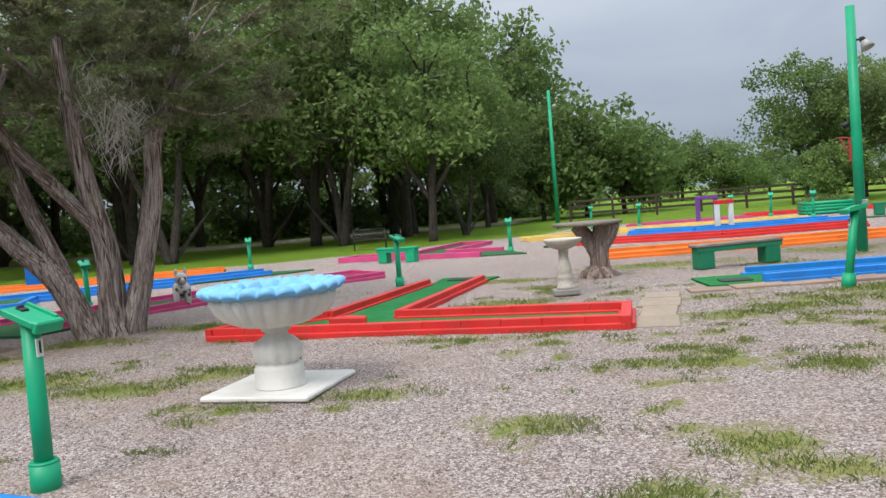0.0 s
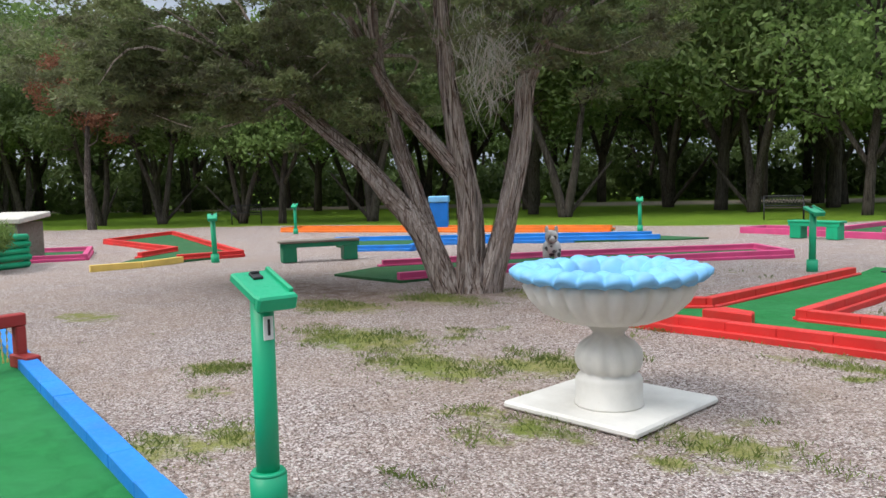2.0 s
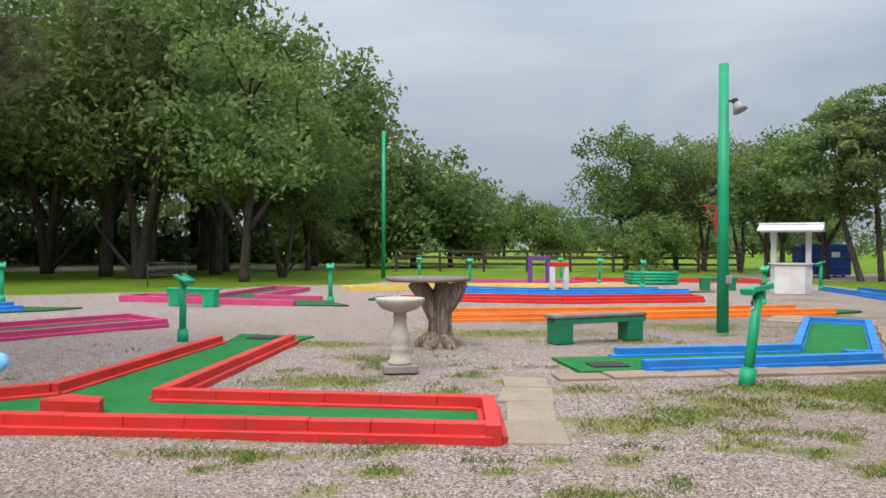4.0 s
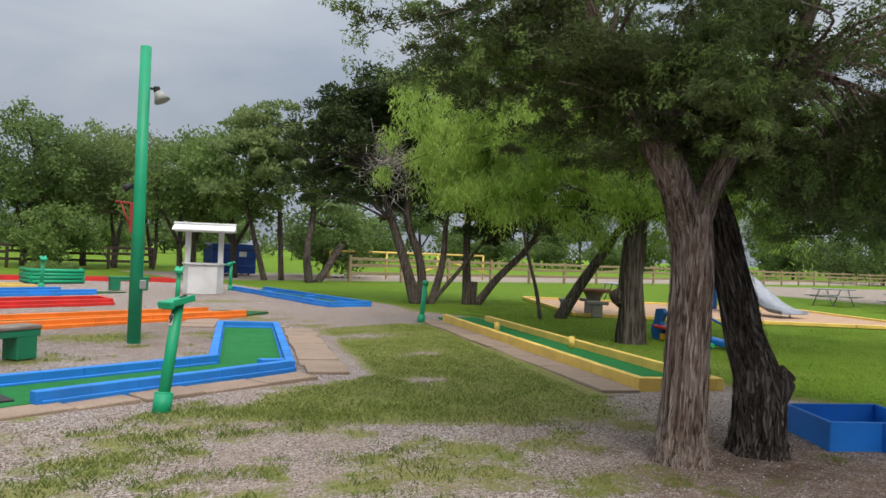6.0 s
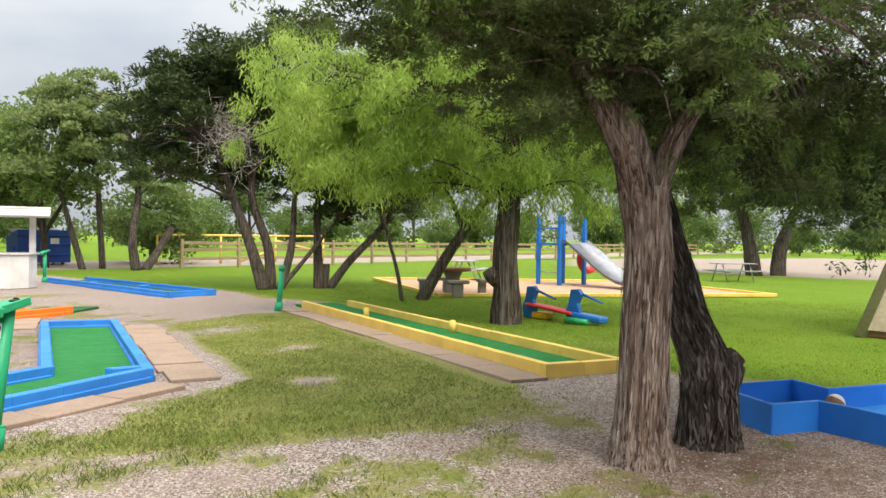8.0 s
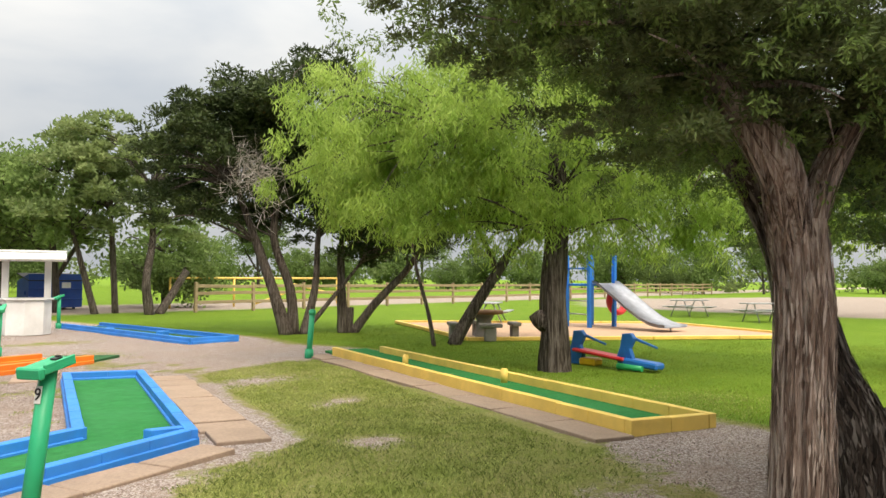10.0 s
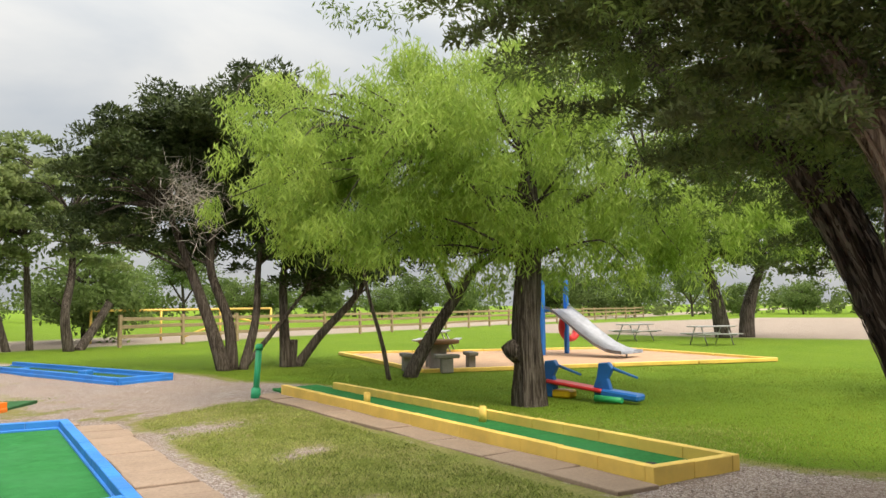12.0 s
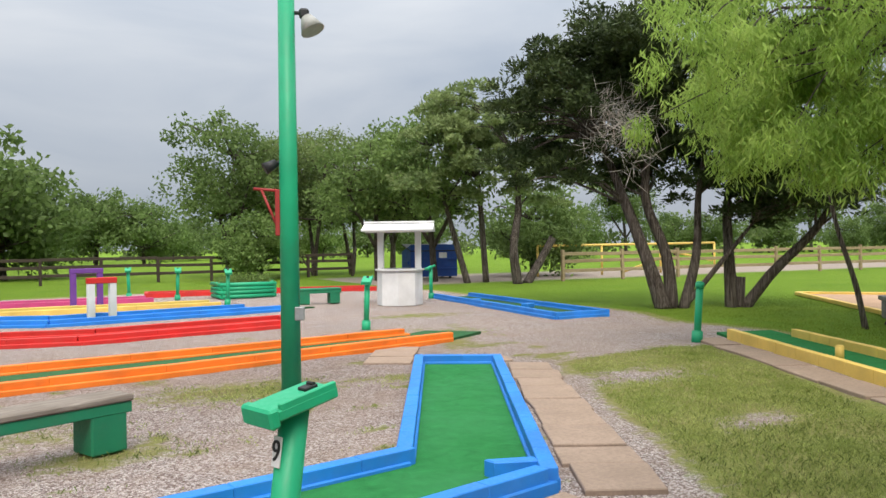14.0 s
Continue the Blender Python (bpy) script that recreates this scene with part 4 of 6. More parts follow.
ruffle = [(0.5, 0.872, 0, 0), (0.575, 0.876, 0.5, 0), (0.625, 0.898, 1, 0), (0.628, 0.925, 1, 0), (0.6, 0.95, 1, 0), (0.555, 0.96, 0.8, 0), (0.515, 0.945, 0.3, 0.2), (0.485, 0.94, 0, 0.6), (0.45, 0.955, 0, 1), (0.41, 0.955, 0, 1), (0.375, 0.93, 0, 0.8), (0.36, 0.88, 0, 0.3), (0.36, 0.83, 0, 0)]
bm = bmesh.new()
around = 312
rings = []
for i in range(around):
    a = 2 * math.pi * i / around
    wob = 0.25 * noise.noise((math.cos(a) * 3, math.sin(a) * 3, 1.0))
    outer = abs(math.sin(12 * a + wob)) ** 0.55 - 0.6
    inner = abs(math.sin(8 * a + 0.7 + wob)) ** 0.6 - 0.6
    row = []
    for r, z, k, q in ruffle:
        chip = 0.012 * noise.noise((r * 14 * math.cos(a), r * 14 * math.sin(a), z * 10))
        row.append(bm.verts.new(((r + 0.05 * k * outer - 0.03 * q * inner + chip) * math.cos(a), (r + 0.05 * k * outer - 0.03 * q * inner + chip) * math.sin(a), z + 0.045 * k * outer + 0.05 * q * inner + chip)))
    rings.append(row)
for i in range(around):
    for k in range(len(ruffle) - 1):
        bm.faces.new((rings[i][k], rings[(i + 1) % around][k], rings[(i + 1) % around][k + 1], rings[i][k + 1])).smooth = True
bmesh.ops.recalc_face_normals(bm, faces=bm.faces)
part("rim", bm, SKY_BLUE, urn, "pale blue scalloped rim, paint flaking")

bath = thing("bird_bath", "pale weathered concrete bird bath on a turned pedestal", "bird bath", -1.13, 9.05, 0, 12)
part("plinth", box(0.4, 0.34, 0.09, 0, 0, 0, 0.012), GREY_STONE, bath, "grey concrete plinth block")
part("pedestal", lathe([(0.14, 0.09), (0.14, 0.13), (0.12, 0.15), (0.12, 0.26), (0.13, 0.28), (0.1, 0.31), (0.11, 0.34), (0.115, 0.42), (0.085, 0.52), (0.07, 0.62), (0.09, 0.66), (0.07, 0.68), (0.09, 0.72)], 24), PALE_STONE, bath)
part("basin", lathe([(0.1, 0.71), (0.2, 0.745), (0.26, 0.8), (0.285, 0.85), (0.285, 0.875), (0.25, 0.87), (0.2, 0.82), (0.05, 0.8)], 40, 0.03, 14, 0.74, 0.88), PALE_STONE, bath)

table = thing("stump_table", "weathered plank tabletop on a forked cedar stump", "table", -0.72, 11.35)
w = Wood()
w.limb([(0, 0, -0.05), (0.02, 0, 0.2), (0.03, 0, 0.55), (0.12, 0.02, 0.95)], [0.28, 0.19, 0.18, 0.16], 26, 0.1, 6, 0.3, 2.0)
w.limb([(0.0, 0, 0.45), (-0.15, 0.02, 0.7), (-0.36, 0.05, 0.97)], [0.16, 0.14, 0.13], 18, 0.1, 6, 0.25, 5.0)
w.limb([(0.03, 0, 0.5), (0.22, -0.06, 0.75), (0.32, -0.1, 0.98)], [0.14, 0.12, 0.11], 16, 0.1, 6, 0.25, 8.0)
for a in (0.3, 1.6, 2.9, 4.3, 5.4):
    w.limb([(0.1 * math.cos(a), 0.1 * math.sin(a), 0.14), (0.27 * math.cos(a), 0.27 * math.sin(a), 0.05), (0.42 * math.cos(a), 0.42 * math.sin(a), -0.05)], [0.12, 0.09, 0.04], 10, 0.1, 4, 0.2, a)
part("stump", w.mesh("stump"), BARK_CEDAR, table, "forked cedar stump with stringy bark")
part("tabletop", lathe([(0.55, 0.97), (0.63, 0.975), (0.64, 1.02), (0.62, 1.035), (0.02, 1.035)], 10), OLD_WOOD, table, "grey ten-sided tabletop").matrix_basis = pose(-0.16, 0, 0)


# ---- lamp poles ----
def lamp_pole(x, y, height, turn, r=0.105, bracket=True):
    p = thing("lamp_pole", "tall green-painted pole with a floodlight", "lamp pole", x, y, 0, turn, "lamp poles")
    part("pole", rod((0, 0, -0.1), (0, 0, height), r, r * 0.8, 16), GREEN, p)
    head = part("floodlight", join(box(0.1, 0.12, 0.1, r + 0.08, 0, height - 0.72, 0.02), rod((r - 0.05, 0, height - 0.66), (r + 0.08, 0, height - 0.66), 0.02)), BLACK, p, "black floodlight socket")
    part("lamp_shade", join(rod((r + 0.1, 0, height - 0.7), (r + 0.17, -0.03, height - 0.85), 0.06, 0.13, 16)), LAMP_GREY, head, "grey cone lamp shade")
    if bracket:
        b = part("bracket", join(rod((-0.02, 0, 2.2), (-0.36, 0, 2.23), 0.015), rod((-0.1, 0, 1.78), (-0.28, 0, 2.22), 0.014)), DARK_RED, p, "rusty red angle bracket")
        part("bracket_plate", box(0.05, 0.05, 0.48, -0.115, 0, 1.74, 0.006), DARK_RED, b)
        part("socket_box", box(0.1, 0.07, 0.14, 0.1, -0.07, 0.86, 0.008), GALV, p, "small grey electrical box")
        part("spotlight", join(rod((-0.12, 0.0, 2.5), (-0.24, -0.03, 2.43), 0.04, 0.065, 12), rod((-0.05, 0, 2.53), (-0.14, 0, 2.48), 0.018)), BLACK, p, "black spotlight")
    return p


lamp_pole(4.23, 13.53, 4.72, -20)
lamp_pole(-3.85, 36.0, 6.9, 10, 0.1, False)
lamp_pole(-19.4, 3.3, 4.9, 60, 0.12)

# ---- wishing well, gates, planters ----
well = thing("wishing_well", "white-painted board wishing well with a small flat roof", "wishing well", 10.55, 25.35, 0, -28)
for i in range(8):
    a = 2 * math.pi * (i + 0.5) / 8
    part("board_panel", box(0.5, 0.05, 0.95, 0.56 * math.cos(a), 0.56 * math.sin(a), 0, 0.008, math.degrees(a) + 90), WHITE, well)
part("coping", join(*[box(0.54, 0.12, 0.05, 0.58 * math.cos(2 * math.pi * (i + 0.5) / 8), 0.58 * math.sin(2 * math.pi * (i + 0.5) / 8), 0.951, 0.008, math.degrees(2 * math.pi * (i + 0.5) / 8) + 90) for i in range(8)]), WHITE, well)
for s in (-0.52, 0.52):
    part("roof_post", box(0.17, 0.17, 1.1, s, 0, 1.0, 0.01), WHITE, well)
for s in (-1, 1):
    part("roof_slope", box(1.95, 0.75, 0.05, 0, s * 0.34, 2.12, 0.008, 0, -s * 14), WHITE, well)
part("ridge", box(1.97, 0.1, 0.06, 0, 0, 2.26, 0.01), WHITE, well)
part("fascia", box(1.8, 0.05, 0.12, 0, -0.45, 2.0, 0.008), WHITE, well)


def hoop_gate(x, y, turn, w_, h_, material, bar, label):
    g = thing("hoop_gate", label, "gate", x, y, 0.03, turn)
    for s in (-w_ / 2, w_ / 2):
        part("gate_post", box(0.16, 0.12, h_, s, 0, 0, 0.012), material, g)
    part("crossbar", box(w_ + 0.18, 0.14, 0.14, 0, 0, h_, 0.012), bar, g)


hoop_gate(2.95, 25.3, 20, 0.5, 0.82, WHITE, RED, "white wooden hoop gate with a red crossbar")
hoop_gate(2.75, 29.6, 10, 0.7, 0.95, PURPLE, PURPLE, "purple wooden hoop gate")


def log_wall(owner, a, b, rows, r):
    (ax, ay), (bx, by) = a, b
    for i in range(rows):
        o = 0.05 * (i % 2)
        d = Vector((bx - ax, by - ay, 0)).normalized() * o
        part("log", rod((ax - d.x, ay - d.y, r + i * r * 1.85), (bx + d.x, by + d.y, r + i * r * 1.85 + random.uniform(-0.02, 0.02)), r, r * 0.92, 12), GREEN, owner)


planter = thing("log_planter", "green-painted stacked log planter full of weeds", "planter")
log_wall(planter, (-16.6, 1.2), (-17.75, 3.3), 5, 0.075)
log_wall(planter, (-17.75, 3.35), (-18.3, 4.55), 5, 0.075)
log_wall(planter, (-18.3, 4.55), (-19.8, 4.1), 5, 0.075)
part("soil", prism([(-16.6, 1.25), (-17.7, 3.3), (-18.25, 4.45), (-19.7, 4.0), (-19.4, 1.2)], 0.0, 0.55), SAND, planter)
planter2 = thing("log_planter", "low green-painted stacked log planter", "planter")
log_wall(planter2, (6.75, 31.0), (8.5, 31.2), 4, 0.07)
log_wall(planter2, (8.5, 31.2), (8.6, 32.4), 4, 0.07)
log_wall(planter2, (6.75, 31.0), (6.65, 32.2), 4, 0.07)
part("soil", prism([(6.8, 31.05), (8.45, 31.25), (8.55, 32.3), (6.7, 32.1)], 0.0, 0.4), SAND, planter2)

hutch = thing("wooden_box", "weathered grey plank box with a pale lid", "box", -20.3, 4.9, 0, 30)
for i in range(6):
    part("plank", box(0.17, 0.04, 0.95, -0.45 + i * 0.18, -0.4, 0, 0.008), OLD_WOOD, hutch)
part("body", box(1.05, 0.76, 0.92, 0, 0.0, 0, 0.01), OLD_WOOD, hutch)
part("lid", box(1.35, 1.0, 0.12, 0, 0, 0.952, 0.02, 0, 8), PALE_STONE, hutch, "pale weathered lid")

bin_ = thing("litter_bin", "blue-painted litter bin with a paler top", "bin", -19.2, 18.2, 0, 40)
part("body", box(0.62, 0.62, 0.95, 0, 0, 0, 0.02), POOL_BLUE, bin_)
part("hood", box(0.7, 0.7, 0.22, 0, 0, 0.951, 0.03), SKY_BLUE, bin_)

dog = bmesh.new()
dog_parts = [((0, 0, 0.42), (0.2, 0.36, 0.2)), ((0, -0.3, 0.68), (0.14, 0.2, 0.15)), ((0, -0.47, 0.64), (0.08, 0.12, 0.07)), ((0.1, -0.25, 0.82), (0.04, 0.04, 0.09)), ((-0.1, -0.25, 0.82), (0.04, 0.04, 0.09))]
for (px_, py_, pz_), sc in dog_parts:
    made = bmesh.ops.create_icosphere(dog, subdivisions=3, radius=1.0)["verts"]
    bmesh.ops.scale(dog, vec=sc, verts=made)
    bmesh.ops.translate(dog, vec=(px_, py_, pz_), verts=made)
for sx in (-0.12, 0.12):
    for sy in (-0.24, 0.26):
        made = bmesh.ops.create_cone(dog, cap_ends=True, segments=12, radius1=0.06, radius2=0.075, depth=0.42)["verts"]
        bmesh.ops.translate(dog, vec=(sx, sy, 0.21), verts=made)
for f in dog.faces:
    f.smooth = True
spots = Nodes("spotted_white_paint")
spots.finish(spots.mix(spots.ramp(spots.voronoi(7.5), [(0.33, 1.0), (0.4, 0.0)]), (0.55, 0.52, 0.5), (0.06, 0.055, 0.055)), 0.6)
ob = part("dog_statue", dog, spots.mat)
ob.matrix_basis = pose(-8.6, 10.15, 0.0, 0, 0, 35) @ Matrix.Scale(0.84, 4)
tagged(ob, "white concrete dog statue with black spots", "statue")


# ---- park benches, picnic tables, playground ----
def park_bench(x, y, turn):
    b = thing("park_bench", "dark cast iron park bench with a lattice back", "bench", x, y, 0, turn, "park benches")
    for i in range(4):
        part("seat_slat", box(1.35, 0.085, 0.025, 0, -0.18 + i * 0.11, 0.42, 0.004), DARK_WOOD, b)
    for s in (-0.66, 0.66):
        part("side_frame", join(rod((s, -0.22, 0), (s, -0.2, 0.62), 0.022), rod((s, 0.22, 0), (s, 0.3, 0.86), 0.022), rod((s, -0.22, 0.62), (s, 0.25, 0.64), 0.022), rod((s, -0.2, 0.4), (s, 0.22, 0.4), 0.022)), BLACK, b)
    part("back_rail", rod((-0.66, 0.3, 0.85), (0.66, 0.3, 0.85), 0.025), BLACK, b)
    part("back_rail", rod((-0.66, 0.25, 0.5), (0.66, 0.25, 0.5), 0.02), BLACK, b)
    part("lattice", join(*[rod((-0.6 + i * 0.11, 0.25, 0.5), (-0.6 + i * 0.11 + k * 0.16, 0.3, 0.85), 0.008, None, 5) for i in range(11) for k in (-1, 1)]), BLACK, b)


park_bench(-31.6, 18.2, 60)
park_bench(-10.9, 27.6, 22)


def picnic_table(x, y, turn, material=GALV):
    t = thing("picnic_table", "grey picnic table with fixed benches", "picnic table", x, y, 0, turn, "picnic tables")
    for i in range(4):
        part("top_plank", box(1.8, 0.18, 0.04, 0, -0.285 + i * 0.19, 0.72, 0.006), material, t)
    for s in (-1, 1):
        part("bench_plank", box(1.8, 0.26, 0.04, 0, s * 0.68, 0.43, 0.006), material, t)
    for s in (-0.62, 0.62):
        part("leg_frame", join(rod((s, -0.55, 0), (s, -0.2, 0.72), 0.025), rod((s, 0.55, 0), (s, 0.2, 0.72), 0.025), rod((s, -0.72, 0.41), (s, 0.72, 0.41), 0.025)), material, t)
    return t


picnic_table(24.6, 19.3, 25)
picnic_table(33.0, 11.6, -40)
picnic_table(35.5, 15.5, -20)
rt = thing("round_table", "brown concrete round picnic table with curved stools", "picnic table", 17.9, 15.1)
part("tabletop", lathe([(0.5, 0.68), (0.53, 0.7), (0.53, 0.76), (0.5, 0.78), (0.02, 0.78)], 28), BRICK, rt)
part("pedestal", lathe([(0.3, 0), (0.22, 0.1), (0.2, 0.5), (0.3, 0.68)], 20), GREY_STONE, rt)
for i in range(4):
    a = math.radians(45 + 90 * i)
    part("stool", join(box(0.62, 0.26, 0.1, 0.85 * math.cos(a), 0.85 * math.sin(a), 0.36, 0.02, math.degrees(a) + 90), box(0.3, 0.2, 0.36, 0.85 * math.cos(a), 0.85 * math.sin(a), 0, 0.02, math.degrees(a) + 90)), GREY_STONE, rt)

SANDPIT = [(17.0, 15.0), (24.7, 8.0), (28.6, 14.0), (21.9, 21.6)]
tagged(part("sand_pit", prism(SANDPIT, -0.05, 0.03), SAND), "tan sand and mulch play area", "sand pit", kind="structure")
border = thing("timber_border", "yellow-painted timber edging round the sand pit", "edging")
for (x0, y0), (x1, y1) in zip(SANDPIT, SANDPIT[1:] + SANDPIT[:1]):
    n = max(1, round(math.hypot(x1 - x0, y1 - y0) / 2.4))
    for i in range(n):
        k = (i + 0.5) / n
        ob = part("timber", box(math.hypot(x1 - x0, y1 - y0) / n - 0.03, 0.12, 0.1, 0, 0, 0, 0.01), YELLOW, border)
        ob.matrix_basis = pose(x0 + (x1 - x0) * k, y0 + (y1 - y0) * k, 0, 0, 0, math.degrees(math.atan2(y1 - y0, x1 - x0)))

gym = thing("play_tower", "blue steel play tower with a wide metal slide", "playground tower", 24.75, 15.25, 0.02, -14)
for sx in (-0.65, 0.65):
    for sy in (-0.5, 0.5):
        part("post", box(0.13, 0.13, 2.45, sx, sy, 0, 0.01), PLASTIC_BLUE, gym)
part("deck", box(1.3, 1.1, 0.08, 0, 0, 1.4, 0.01), PLASTIC_BLUE, gym)
for z in (0.45, 0.9):
    part("rung", rod((-0.6, -0.5, z), (-0.6, 0.5, z), 0.02), GALV, gym)
part("guard_rail", rod((-0.65, 0.5, 2.0), (0.65, 0.5, 2.0), 0.025), PLASTIC_BLUE, gym)
part("guard_rail", rod((-0.65, -0.5, 2.0), (-0.65, 0.5, 2.0), 0.025), PLASTIC_BLUE, gym)
w = bmesh.new()
prof = [(0.0, 1.5), (0.2, 1.47), (0.8, 1.08), (1.4, 0.66), (1.9, 0.36), (2.3, 0.2), (2.6, 0.15), (2.85, 0.14)]
left_pts, right_pts = [], []
for d, z in prof:
    left_pts.append([w.verts.new((-0.62, -0.55 - d, z + 0.1)), w.verts.new((-0.6, -0.55 - d, z))])
    right_pts.append([w.verts.new((0.6, -0.55 - d, z)), w.verts.new((0.62, -0.55 - d, z + 0.1))])
for i in range(len(prof) - 1):
    a, b, c, d = left_pts[i], left_pts[i + 1], right_pts[i], right_pts[i + 1]
    for q in ((a[0], a[1], b[1], b[0]), (a[1], c[0], d[0], b[1]), (c[0], c[1], d[1], d[0])):
        w.faces.new(q)
bmesh.ops.solidify(w, geom=w.faces[:], thickness=0.02)
for f in w.faces:
    f.smooth = True
part("slide", w, STEEL, gym, "polished steel slide")
part("slide_leg", rod((0, -3.2, 0), (0, -3.2, 0.15), 0.03), GALV, gym)
w = bmesh.new()
ring = []
for i in range(28):
    a = 2 * math.pi * i / 28
    ring.append([w.verts.new(((0.42 + 0.11 * math.cos(b)) * math.cos(a), 0.16 * math.sin(b), (0.42 + 0.11 * math.cos(b)) * math.sin(a))) for b in [2 * math.pi * k / 10 for k in range(10)]])
for i in range(28):
    for k in range(10):
        w.faces.new((ring[i][k], ring[(i + 1) % 28][k], ring[(i + 1) % 28][(k + 1) % 10], ring[i][(k + 1) % 10])).smooth = True
bmesh.ops.translate(w, vec=(1.05, -0.35, 0.9), verts=w.verts)
part("crawl_ring", w, PLASTIC_RED, gym, "red plastic crawl ring")

toy = thing("toy_slide", "tipped-over toddler slide of blue, red and yellow plastic", "toy", 13.85, 9.72, 0.0, -98)
side_line = [(-0.12, 0.0), (0.12, 0.0), (0.16, 0.2), (0.1, 0.38), (0.2, 0.56), (0.12, 0.66), (-0.06, 0.64), (-0.1, 0.4), (-0.18, 0.2)]
for s in (-0.58, 0.5):
    bm = prism(side_line, -0.05, 0.05, 0.012)
    bmesh.ops.transform(bm, matrix=pose(s, 0, 0, 90, 0, 0), verts=bm.verts)
    part("side_frame", bm, PLASTIC_BLUE, toy)
part("slide_bed", box(1.14, 0.34, 0.06, -0.03, 0.0, 0.2, 0.02, 0, 0, 6), PLASTIC_RED, toy, "red slide bed")
part("step", box(0.36, 0.3, 0.14, -0.3, 0.05, 0.0, 0.03), PLASTIC_YELLOW, toy, "yellow step")
part("base_tray", box(0.7, 0.3, 0.12, 0.85, 0.0, 0.06, 0.03, 0, 0, 5), PLASTIC_BLUE, toy)
part("spring", rod((0.45, -0.2, 0.06), (0.95, -0.2, 0.05), 0.06, 0.05), PLASTIC_GREEN, toy, "green ribbed tube")
for s in (-0.55, 0.52):
    part("grab_rail", rod((s, 0.05, 0.6), (s + 0.62, 0.0, 0.42), 0.032, 0.02), PLASTIC_BLUE, toy)

# ---- stucco tipi wall, dumpster, fences ----
tipi = thing("stucco_tipi", "tall beige stucco tipi painted with flowering cacti", "building", 14.75, 2.6, 0, 0)
tipi.matrix_basis = pose(15.2, 4.45, 0.0, 0, 0, -100)
bm = bmesh.new()
base_pts = [(0, 0), (4.6, 0), (5.5, 3.6), (2.3, 5.8), (-0.9, 3.6)]
lo = [bm.verts.new((x, y, 0.13)) for x, y in base_pts]
apex = bm.verts.new((2.3, 2.4, 8.2))
for i in range(5):
    bm.faces.new((lo[i], lo[(i + 1) % 5], apex))
bm.faces.new(lo[::-1])
part("wall", bm, STUCCO, tipi)
part("corner_rib", rod((0, 0, 0.0), (2.3, 2.4, 8.2), 0.1, 0.08, 8), STUCCO, tipi)
for i in range(5):
    part("footing", box(0.5, 0.4, 0.14, base_pts[i][0] * 0.9 + 0.25, base_pts[i][1] * 0.9 + 0.25, 0, 0.02), BRICK, tipi)
lean_deg = math.degrees(math.atan2(2.4, 8.07))
for cx in (1.0, 1.55, 2.1, 2.7):
    for k, (ox, oz, ang) in enumerate(((0, 0.35, 0), (-0.13, 0.6, 22), (0.13, 0.66, -20))):
        bm = lathe([(0.02, -0.004), (0.02, 0.004)], 16)
        bmesh.ops.scale(bm, vec=(4.5, 8.5 if k else 10, 1), verts=bm.verts)
        ob = part("cactus_pad", bm, DARK_GREEN, tipi, "painted green cactus pad")
        ob.matrix_basis = pose(cx + ox, 0.297 * (oz + 0.1) - 0.012, 0.2 + oz, 90 - lean_deg, 0, 0) @ pose(0, 0, 0, 0, 0, ang)
        if k:
            bm = lathe([(0.02, -0.004), (0.02, 0.004)], 14)
            bmesh.ops.scale(bm, vec=(3.2, 6, 1), verts=bm.verts)
            fl = part("cactus_flower", bm, YELLOW, tipi, "painted yellow cactus flower")
            fl.matrix_basis = pose(cx + ox * 1.3, 0.297 * (oz + 0.22) - 0.02, 0.32 + oz, 90 - lean_deg, 0, 0) @ pose(0, 0, 0, 0, 0, ang)

dump = thing("dumpster", "dark blue steel dumpster with sloped lids", "dumpster", 19.0, 41.2, 0, -10)
bm = prism([(-0.95, 0.1), (0.95, 0.1), (0.95, 1.35), (-0.95, 1.7)], -1.2, 1.2)
bmesh.ops.transform(bm, matrix=pose(0, 0, 0, 90, 0, 90), verts=bm.verts)
part("body", bm, DUMP_BLUE, dump)
for s in (-1.22, 1.22):
    part("lift_sleeve", box(0.08, 1.1, 0.18, s, 0, 0.7, 0.01), DUMP_BLUE, dump)
for z in (0.45, 0.95):
    part("rib", box(2.42, 0.06, 0.08, 0, -0.98, z, 0.01), DUMP_BLUE, dump)
part("lid", box(2.44, 1.96, 0.05, 0, 0.0, 1.53, 0.01, 0, 10), BLACK, dump, "black hinged lid")
part("label", box(0.4, 0.01, 0.3, 0.45, -0.995, 1.0, 0.001), WHITE, dump, "white label")
for s in (-0.9, 0.9):
    for q in (-0.7, 0.7):
        part("foot", box(0.12, 0.12, 0.1, s, q, 0.0, 0.01), BLACK, dump)
yb = thing("yellow_curb_block", "small yellow painted concrete block", "kerb", 17.3, 39.3, 0, 20)
part("block", box(0.75, 0.35, 0.4, 0, 0, 0, 0.03), YELLOW, yb)


